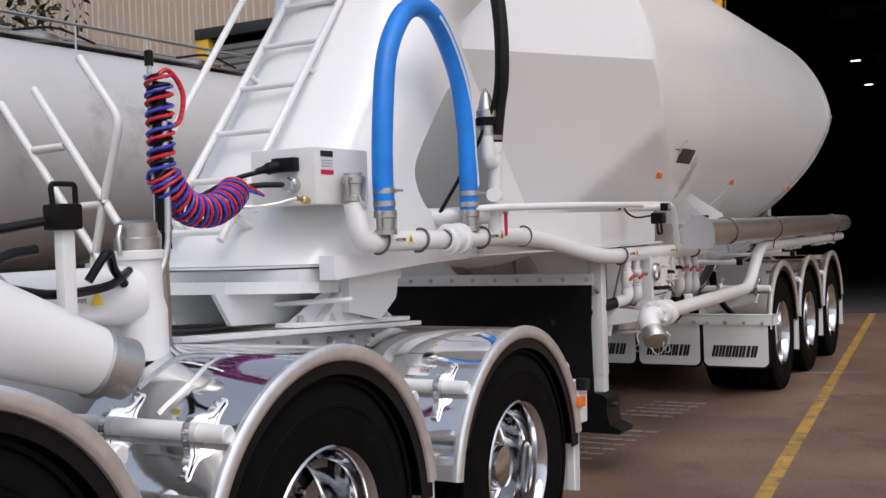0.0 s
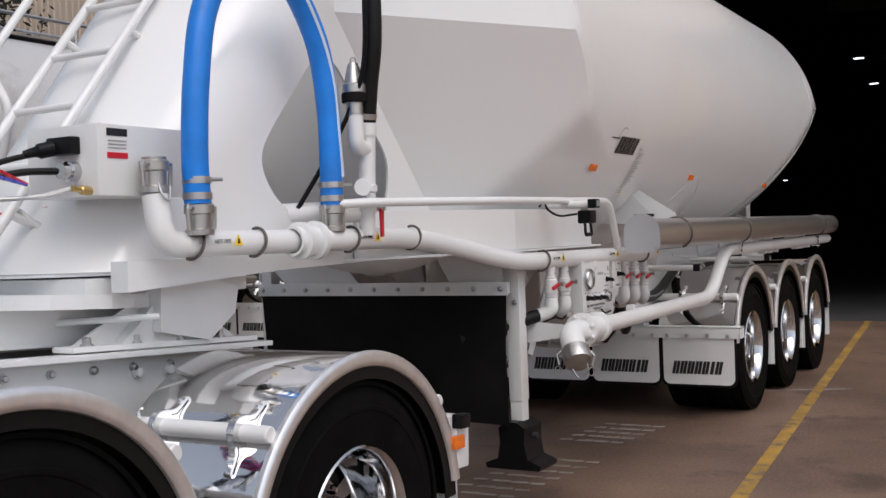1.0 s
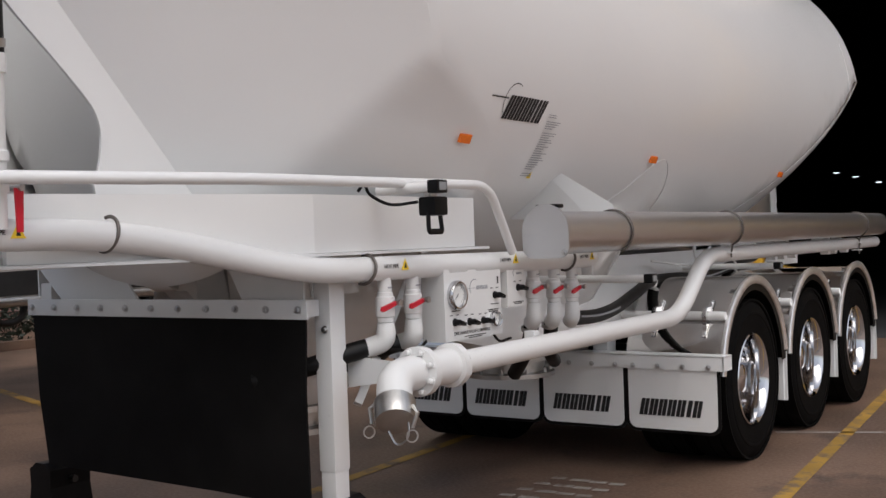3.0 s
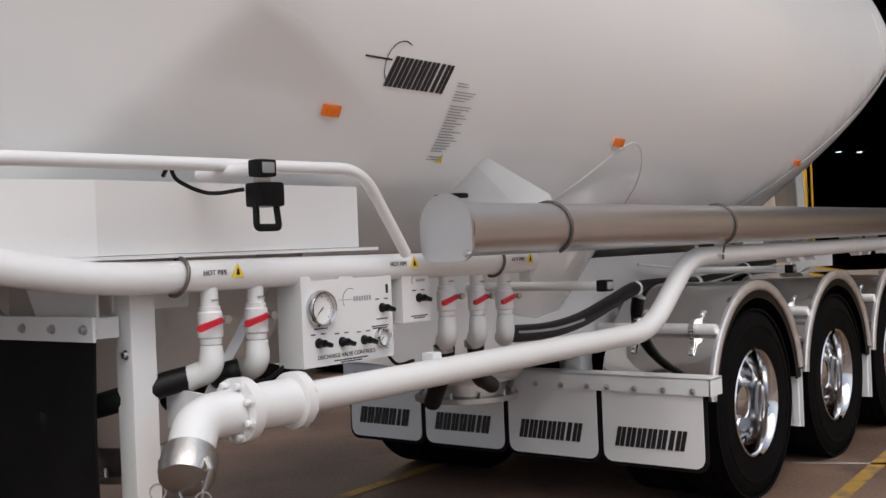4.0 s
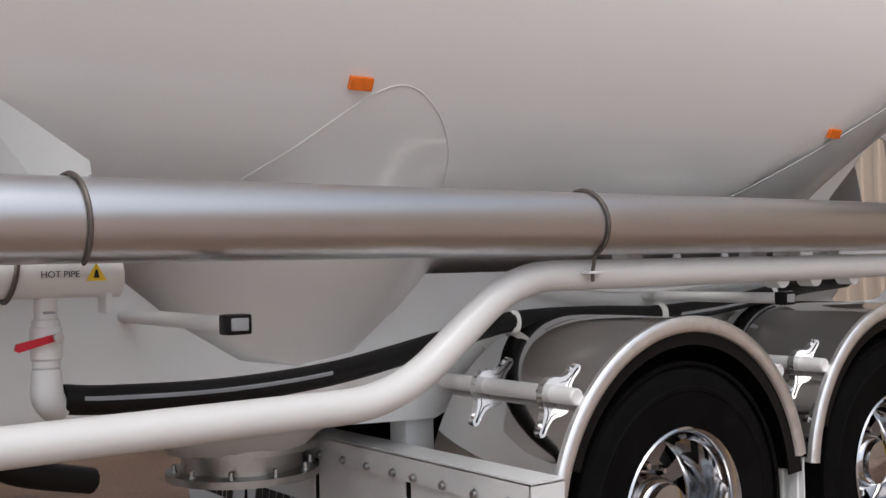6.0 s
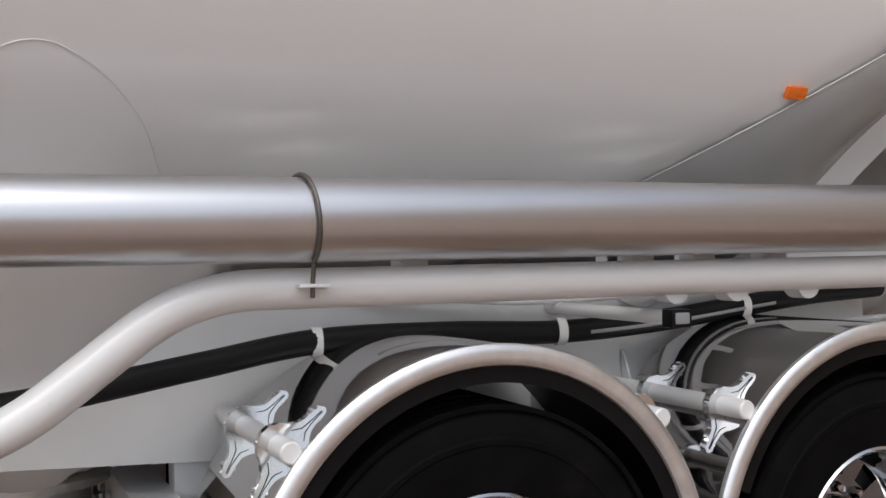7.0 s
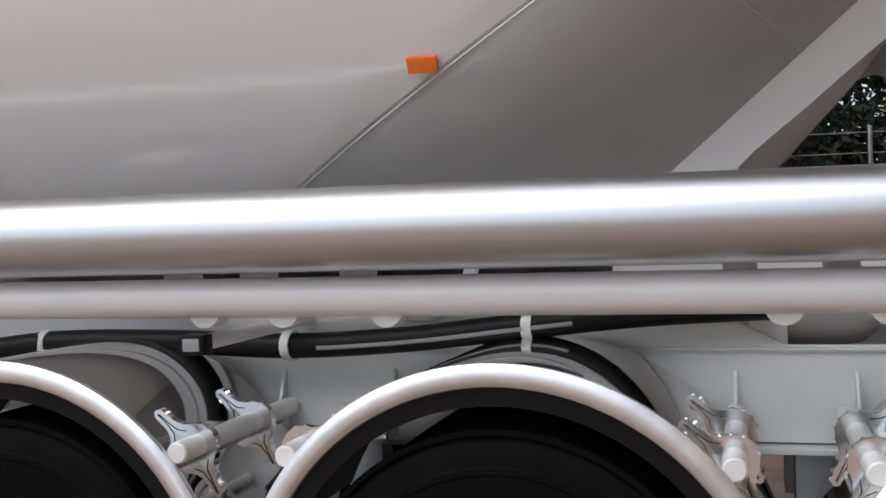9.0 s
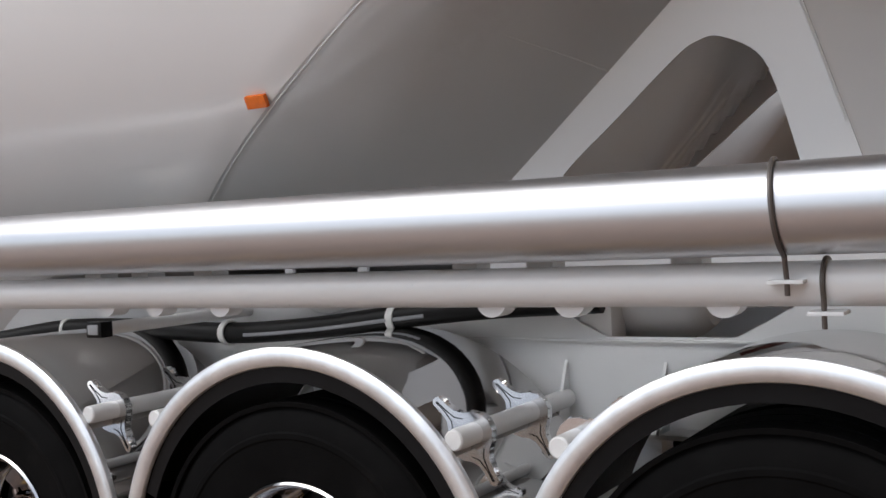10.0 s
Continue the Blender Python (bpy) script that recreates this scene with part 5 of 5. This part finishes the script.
part("release_handle", sweep(B(), [(.2, -6.35, 1.17), (.62, -6.0, 1.20)], .012, 8), FRAME, truck)
part("tail_bar", boxed(-1.2, 1.36, -5.20, -5.10, .60, .80, bev=.012), WHITE, truck, "white tail bar with lamps")
part("tail_marker", boxed(1.345, 1.39, -5.21, -5.14, .755, .81, bev=.008), PLASTIC, truck)
part("tail_reflector", boxed(1.362, 1.375, -5.24, -5.16, .68, .73, bev=.003), ORANGE, truck, "orange reflector")
bpy.context.view_layer.update()
for o in [o for o in bpy.data.objects if o not in before and o.parent is truck]:
    o.matrix_local = truck.matrix_world.inverted() @ TILT @ o.matrix_world
# blower pipe with elbow and caps
bp = rounded([(.55, -9.3, 1.36), (.60, -8.4, 1.36), (.72, -7.34, 1.36)], [.3], 6)
part("blower_pipe", sweep(B(), bp, .095, 28), WHITE, truck, "thick white blower pipe")
part("blower_outlet", lathe(B(), [(.088, 0), (.088, .16), (.076, .20), (.074, .32), (.085, .325), (.085, .35), (.07, .355)], at=(.72, -7.30, 1.15), axis=(0, 0, 1), seg=28), WHITE, truck)
cp = part("hose_coupling", lathe(B(), [(.07, 0), (.075, .0), (.075, .05), (.066, .055), (.066, .10), (.05, .11), (0, .11)], at=(.72, -7.30, 1.49), axis=(0, 0, 1), seg=26), CAST, truck, "cast aluminium cam-lock cap")
for s in (-1, 1):
    part("cam_lever", sweep(B(), [(.72, -7.30 + s * .07, 1.58), (.73, -7.30 + s * .09, 1.55), (.73, -7.30 + s * .085, 1.49)], .009, 8), CAST, cp)
bp2 = part("intake_pipe", sweep(B(), [(.80, -8.9, 1.50), (.90, -8.1, 1.36), (.985, -7.74, 1.205)], [.15, .13, .095], 28), WHITE, truck, "large white sloping pipe")
part("intake_cap", lathe(B(), [(.09, -.01), (.104, 0), (.104, .025), (.088, .03), (.088, .10), (.078, .11), (0, .11)], at=(.985, -7.74, 1.205), axis=(.24, 1, -.38), seg=30), CAST, truck, "cast aluminium cap on the sloping pipe")
text_part("pipe_label", "HOT PIPE", .021, on_side(.806, -7.64, 1.36), INK, truck)
part("warning_triangle", prism(B(), [(-7.582, 1.344), (-7.534, 1.344), (-7.558, 1.386)], "x", .806, .808), YELLOW, truck, smooth=False)
part("u_bolt", sweep(B(), [(.71 + .10 * math.sin(radians(a)), -7.86, 1.36 + .10 * math.cos(radians(a))) for a in range(-20, 200, 10)], .007, 8), STEEL, truck)
# work lamp on its post
part("lamp_post", boxed(.865, .90, -7.76, -7.715, 1.30, 1.58, bev=.006), WHITE, truck)
wl2 = part("work_lamp", boxed(.85, .92, -7.785, -7.70, 1.57, 1.645, bev=.012), PLASTIC, truck, "black work lamp with wire loop handle")
part("handle", sweep(B(), rounded([(.89, -7.78, 1.635), (.89, -7.785, 1.70), (.89, -7.70, 1.70), (.89, -7.70, 1.635)], [.012, .012], 4), .008, 10), PLASTIC, wl2)
for pts in ([(.86, -7.76, 1.60), (.80, -7.95, 1.57), (.75, -8.3, 1.53)], [(.84, -7.62, 1.42), (.86, -7.56, 1.50), (.82, -7.50, 1.45), (.80, -7.44, 1.40)], [(.80, -7.9, 1.42), (.84, -7.75, 1.39), (.84, -7.55, 1.40), (.76, -7.38, 1.44)], [(.78, -8.1, 1.40), (.82, -7.9, 1.50), (.84, -7.8, 1.52)]):
    part("cable", sweep(B(), spline(pts), .014, 8), PLASTIC, truck)
# stand with coiled air lines
SX, SY = .56, -7.03
st = part("hose_stand", sweep(B(), [(SX, SY, 1.14), (SX, SY, 1.52)], .028, 16), CHROME, truck, "chrome stand for the coiled air lines")
part("stand_rod", sweep(B(), [(SX - .02, SY, 1.5), (SX - .02, SY, 2.17)], .009, 8), STEEL, st)
part("rod_cap", lathe(B(), [(.016, 0), (.016, .05), (.010, .055), (0, .055)], at=(SX - .02, SY, 2.15), axis=(0, 0, 1), seg=12), PLASTIC, st)
part("stand_spring", sweep(B(), [(SX + .012, SY + .01, 1.50), (SX + .012, SY + .01, 2.08)], .025, 14), PLASTIC, st)
part("foot_curve", sweep(B(), spline([(SX, SY, 1.18), (SX + .02, SY + .02, 1.13), (SX + .12, SY + .08, 1.09), (SX + .22, SY + .16, 1.07)]), .022, 12), CHROME, st)


def coil(c0, n, rad, turns, phase, r, flatten=None):
    """A helix round a curve."""
    pts = [Vector(p) for p in c0]
    out = []
    m = len(pts)
    tot = n * turns
    for i in range(tot + 1):
        u = i / tot * (m - 1)
        k = min(int(u), m - 2)
        p = pts[k].lerp(pts[k + 1], u - k)
        d = (pts[k + 1] - pts[k]).normalized()
        a = Vector((1, .3, .1))
        a = (a - d * a.dot(d)).normalized()
        b = d.cross(a)
        an = 2 * math.pi * i / n + phase
        out.append(p + (a * math.cos(an) + b * math.sin(an)) * rad)
    return out


upper = [(SX + .012, SY + .01, 2.11 - .34 * k / 10) for k in range(11)]
lower = spline([(SX + .012, SY + .01, 1.77), (SX + .02, SY + .05, 1.70), (SX + .01, SY + .14, 1.645), (SX, SY + .26, 1.635), (SX - .02, SY + .38, 1.67), (SX - .04, SY + .46, 1.72)], 6)
for mt, ph in ((COILR, 0.0), (COILB, 2.6)):
    turns = coil(upper, 20, .046, 5, ph, 0) + coil(lower, 18, .058, 12, ph, 0)[1:]
    end = [(SX - .06, SY + .56, 1.72 + .02 * (mt is COILR)), (SX - .06, SY + .66, 1.70)]
    part("air_line", sweep(B(), turns + [Vector(p) for p in end], .0066, 7), mt, truck, "coiled red air line" if mt is COILR else "coiled blue air line")
part("electric_cable", sweep(B(), coil(upper, 18, .036, 9, 1.0, 0) + coil(lower, 16, .046, 6, 1.0, 0)[1:], .0085, 7), PLASTIC, truck, "coiled black electric cable")
part("air_line", sweep(B(), spline([(SX, SY, 2.10), (SX + .02, SY + .05, 2.135), (SX + .03, SY + .11, 2.06), (SX + .03, SY + .09, 1.96), (SX + .02, SY + .04, 1.93)]), .0095, 8), COILR, truck)
part("braided_line", sweep(B(), spline([(SX + .03, SY + .01, 1.95), (SX + .04, SY + .0, 1.6), (SX + .04, SY - .03, 1.45), (SX + .03, SY - .10, 1.36)]), .014, 10), STEEL, truck)
part("rubber_boot", prism(B(), [(SX - .02, 1.56), (SX + .03, 1.56), (SX + .01, 1.36), (SX - .09, 1.34)], "y", SY - .04, SY + .02), PLASTIC, truck, smooth=False)
part("chain", sweep(B(), spline([(.95, -7.55, 1.10), (.98, -7.42, 1.17), (1.02, -7.28, 1.165), (1.06, -7.20, 1.15)]), .009, 6), STEEL, truck)


# ---- the tanker in the next bay ----
OX = -6.25
second = root("tanker_trailer", (OX + CX, 1.5, 0), "silver-grey dry-bulk tanker trailer parked in the next bay", "tanker trailer")


def shifted(bm, dx, dy):
    for v in bm.verts:
        v.co += Vector((dx, dy, 0))
    return bm


def barrel(y0, y1):
    bm = B()
    rings = []
    for i in range(61):
        y = y0 + (y1 - y0) * i / 60
        ring = []
        for k in range(64):
            th = 2 * math.pi * k / 64
            r = R * (1 - .25 * max(0, (y0 + .8 - y) / .8) ** 2 - .25 * max(0, (y - y1 + .8) / .8) ** 2)
            x, z = r * math.sin(th), ZC - r * math.cos(th)
            z = max(z, ZC - 0.2 + (y - 1.2) * 1.1) if y > .6 and z < ZC else z
            ring.append(bm.verts.new((OX + x, y, z)))
        rings.append(ring)
    for a, b in zip(rings, rings[1:]):
        for k in range(64):
            bm.faces.new((a[k], a[(k + 1) % 64], b[(k + 1) % 64], b[k]))
    bm.faces.new(rings[0])
    bm.faces.new(rings[-1][::-1])
    return bm


part("tank", barrel(-6.5, 2.0), SILVER, second, "dull silver cylindrical tank", angle=60)
for x in (OX - .35, OX + .35):
    part("walkway_rail", sweep(B(), [(x, -5.8, 3.92), (x, 1.7, 3.92)], .02, 8), STEEL, second, "walkway rail along the tank top")
    for k in range(8):
        part("rail_post", sweep(B(), [(x, -5.8 + k * 1.07, 3.62), (x, -5.8 + k * 1.07, 3.92)], .014, 6), STEEL, second)
part("walkway", boxed(OX - .35, OX + .35, -5.8, 1.7, 3.70, 3.72), STEEL, second)
for y in (-4.4, -1.8, .6):
    part("hatch", lathe(B(), [(.28, 0), (.28, .10), (.24, .13), (0, .15)], at=(OX, y, 3.69), axis=(0, 0, 1), seg=24), CAST, second)
    part("hatch_line", sweep(B(), spline([(OX + .3, y - .5, 3.76), (OX + .36, y, 3.84), (OX + .3, y + .6, 3.76)]), .015, 6), HOSE, second)
part("side_frame", boxed(OX + .45, OX + .55, -6.2, 4.2, .95, 1.30, bev=.01), DARKSTEEL, second)
part("side_frame", boxed(OX - .55, OX - .45, -6.2, 4.2, .95, 1.30, bev=.01), DARKSTEEL, second)
for y in (-3.9, -1.2):
    part("hopper", lathe(B(), [(1.0, 1.9), (.45, 1.1), (.2, .72), (0, .72)], at=(OX, y, 0), axis=(0, 0, 1), seg=32), SILVER, second)
for y in (2.45, 3.7):
    wheel(second, OX + 1.03, y, .5, plain=True)
    wheel(second, OX - 1.03, y, .5, side=-1, plain=True)
    mudguard(second, OX + 1.2, y, .525, .625, SHEET, EDGE, LINER)
part("flap_bar", boxed(OX - 1.15, OX + 1.2, 1.69, 1.70, .64, .72), FRAME, second)
for k in range(4):
    mud_flap(second, OX + 1.18 - k * .58, 1.70, .29, .645, .545)
part("discharge_pipe", sweep(B(), [(OX + 1.0, -5.8, 1.02), (OX + 1.0, 1.6, 1.02)], .05, 14), CAST, second, "grey pipe along the side")
for dy in (2.95, 1.0):
    full_panel(second, OX + .05 - .0, dy)
for y in (-2.4, -1.2, -.2, .25, .75):
    part("rubber_hose", sweep(B(), spline([(OX + 1.0, y, 1.45), (OX + 1.05, y + .03, 1.1), (OX + 1.06, y + .15, .85), (OX + 1.0, y + .4, .86), (OX + .8, y + .6, 1.0)]), .032, 10), HOSE, second)
    part("valve_lever", boxed(OX + 1.03, OX + 1.05, y - .08, y + .03, 1.27, 1.30, bev=.005), RED, second)
# black sheet added in place of the shade below this tanker
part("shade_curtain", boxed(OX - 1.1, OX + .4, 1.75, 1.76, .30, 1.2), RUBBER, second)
# its steps and handrail at the front
LY = -3.2
for pts in ([(-4.60, 2.93), (-3.57, 1.62)], [(-4.01, 3.15), (-3.55, 2.57), (-3.80, 1.84), (-3.95, 1.30)], [(-5.05, 2.84), (-3.73, 1.20)], [(-4.63, 2.38), (-4.23, 2.39)], [(-4.05, 1.85), (-3.73, 1.86)], [(-3.73, 1.20), (-5.70, 1.15)]):
    pts = [(x, LY, z) for x, z in pts]
    part("access_rail", sweep(B(), rounded(pts, .12, 5) if len(pts) > 2 else pts, .038, 10), WHITE, second, "white tubular access rail")


# ---- the shed ----
FY = 7.5


def cladding(x0, x1, z0, z1, y, name="wall_north", label="beige ribbed steel cladding of the shed front"):
    bm = B()
    pitch = .19
    n = int((x1 - x0) / pitch)
    pts = []
    for k in range(n):
        x = x0 + k * (x1 - x0) / n
        w = (x1 - x0) / n
        pts += [(x, y), (x + w * .62, y), (x + w * .70, y - .03), (x + w * .92, y - .03)]
    pts += [(x1, y), (x1, y + .12), (x0, y + .12)]
    prism(bm, pts, "z", z0, z1)
    return tagged(part(name, bm, CLAD, None, smooth=False), label, "wall", kind="structure")


OPEN_L, OPEN_R, OPEN_T = -1.14, 3.9, 5.5
D0, D1, DT = -12.2, -7.4, 5.7
cladding(-45, D0, 0, 9, FY)
cladding(D0, D1, DT, 9, FY)
cladding(D1, OPEN_L, 0, 9, FY)
cladding(OPEN_L, OPEN_R, OPEN_T, 9, FY)
cladding(OPEN_R, 40, 0, 9, FY)
for x0, x1, z0, z1, nm in ((D0, D0 + .35, 0, DT, "door_frame"), (D1 - .35, D1, 0, DT, "door_frame"), (OPEN_L - .12, OPEN_L, 0, OPEN_T, "door_frame"), (OPEN_R, OPEN_R + .35, 0, OPEN_T, "door_frame")):
    tagged(part(nm, boxed(x0, x1, FY - .08, FY + .2, z0, z1, bev=.01), JAMB, None), "yellow painted steel door frame", "door frame", kind="structure")
tagged(part("door_frame", boxed(D0, D1, FY - .10, FY + .2, DT, DT + .22, bev=.01), DARKSTEEL, None), "dark header over the roller door", "door frame", kind="structure")
shutter = root("door_1", ((D0 + D1) / 2, FY + .1, 0), "closed grey steel roller shutter", "roller door", kind="structure")
for k in range(42):
    z = .02 + k * .15
    if z + .15 > DT:
        break
    part("slat", prism(B(), [(FY + .10, z), (FY + .06, z + .03), (FY + .06, z + .11), (FY + .10, z + .145), (FY + .13, z + .145), (FY + .13, z)], "x", D0 + .35, D1 - .35), SHUTTER, shutter, smooth=False)


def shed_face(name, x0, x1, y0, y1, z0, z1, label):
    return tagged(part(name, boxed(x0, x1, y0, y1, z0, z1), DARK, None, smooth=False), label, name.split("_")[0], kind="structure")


# inner faces and a floor sheet, with the shed's gloom in their colour
shed_face("wall_east", 39.7, 40, FY + .2, 75, 0, 9, "inner wall of the shed, its shade put into the colour")
shed_face("wall_west", -45, -44.7, FY + .2, 75, 0, 9, "inner wall of the shed, its shade put into the colour")
shed_face("wall_south", -45, 40, 75, 75.3, 0, 9, "far wall of the shed, its shade put into the colour")
shed_face("ceiling", -45, 40, FY + .13, 75, 9, 9.3, "steel shed roof, its shade put into the colour")
shed_face("floor", -44.7, 39.7, FY + .3, 74.9, .001, .006, "sheet over the shed concrete, coloured dark for the missing light")
for k in range(5):
    y = FY + 3 + k * 9
    tagged(part("trim", boxed(-1.5, 39, y, y + .2, 6.6, 6.9), DARKSTEEL, None, smooth=False), "dark steel roof beam", "beam", kind="structure")
for x, y, z in ((-1.94, 27.2, 6.5), (-2.5, 34.4, 6.5), (-13.7, 60, 4.7), (-12.6, 60, 4.4), (-11.3, 60, 4.0), (-19.2, 64.2, 6.5), (-18.4, 65.8, 6.5), (2, 44, 6.5), (6, 58, 6.5)):
    lt = root("ceiling_light", (x, y, z), "lit strip light hanging in the dark shed", "ceiling light", group="shed lights")
    part("housing", boxed(x - .32, x + .32, y - .08, y + .08, z + .03, z + .09, bev=.01), DARKSTEEL, lt)
    part("diffuser", boxed(x - .14, x + .14, y - .05, y + .05, z, z + .03), LIGHTGLOW, lt)
    part("hanger", sweep(B(), [(x, y, z + .09), (x, y, 9)], .008, 6), DARKSTEEL, lt)


# ---- planting, fence and pillar beyond the next bay ----
def leaf_crown(seed, c, rx, ry, rz, n, size):
    rg = np.random.RandomState(seed)
    verts, faces = [], []
    clumps = [(rg.normal(size=3) * .45, rg.uniform(.25, .5)) for _ in range(26)]
    for i in range(n):
        cc, cr = clumps[rg.randint(26)]
        d = rg.normal(size=3)
        d /= np.linalg.norm(d)
        p = (cc + d * cr * rg.uniform(.6, 1) ** .5) * np.array([rx, ry, rz]) + np.array(c)
        u, v = rg.normal(size=3), rg.normal(size=3)
        u /= np.linalg.norm(u)
        v = np.cross(u, v)
        v /= np.linalg.norm(v)
        s = size * rg.uniform(.6, 1.3)
        k = len(verts)
        verts += [tuple(p - u * s), tuple(p + v * s * .4), tuple(p + u * s), tuple(p - v * s * .4)]
        faces.append((k, k + 1, k + 2, k + 3))
    me = bpy.data.meshes.new("crown")
    me.from_pydata(verts, [], faces)
    me.materials.append(LEAF)
    return me


def tree(x, y, h, w, seed):
    t = root("tree", (x, y, 0), "leafy dark green tree behind the yard", "tree", group="yard trees")
    rg = random.Random(seed)
    top = Vector((x + rg.uniform(-.2, .2), y, h * .55))
    part("trunk", sweep(B(), spline([(x, y, 0), (x + .05, y, h * .25), tuple(top)]), [.16 - .005 * k for k in range(17)], 10), BARK, t)
    for k in range(5):
        a = k * 1.3 + rg.random()
        part("limb", sweep(B(), spline([tuple(top - Vector((0, 0, .3 * k * .3))), (x + .5 * math.cos(a) * w, y + .5 * math.sin(a) * w, h * .68), (x + .8 * math.cos(a) * w, y + .8 * math.sin(a) * w, h * .82)]), .05, 6), BARK, t)
    link("crown", leaf_crown(seed, (x, y, h * .66), w, w, h * .38, 5200, .11), t)
    return t


for i, (x, y, h, w) in enumerate(((-15, -1.5, 6.5, 1.9), (-14.5, 1.6, 5.8, 1.8), (-16, 4.4, 6.8, 2.0), (-15, -5.0, 6.0, 1.9), (-17.5, -9.0, 7.0, 2.2), (-18.5, 0.5, 7.5, 2.3))):
    tree(x, y, h, w, 30 + i)
hedge = link("hedge", leaf_crown(77, (-12.0, 0, .55), .7, 9.0, .75, 9000, .07))
tagged(hedge, "low dark hedge along the yard edge", "hedge", kind="stuff")
woods = link("shrubs", leaf_crown(91, (-21.5, -2, 3.0), 1.6, 15.0, 3.6, 22000, .24))
tagged(woods, "dense dark shrubs behind the yard fence", "shrubs", kind="stuff")
fence = root("fence", (-13.2, 1.5, 0), "grey tubular steel fence with wires", "fence")
for k in range(9):
    part("post", sweep(B(), [(-13.2, -6 + k * 1.6, 0), (-13.2, -6 + k * 1.6, 2.7)], .035, 8), STEEL, fence)
for z in (.5, 1.1, 1.7, 2.3, 2.6):
    part("wire", sweep(B(), [(-13.2, -6, z), (-13.2, 6.8, z)], .008, 5), STEEL, fence)
part("brace", sweep(B(), [(-13.2, .4, .4), (-13.2, 2.0, 2.5)], .025, 8), STEEL, fence)
pillar = tagged(part("pillar", boxed(-17.3, -16.7, 6.2, 6.8, 0, 3.2, bev=.02), BRICKPINK, None), "pink painted masonry pillar at the yard edge", "pillar")
kerb = tagged(part("kerb", boxed(-11.4, -11.2, -20, 9.8, 0, .14, bev=.02), CONCRETE, None), "low concrete kerb before the planting", "kerb", kind="structure")
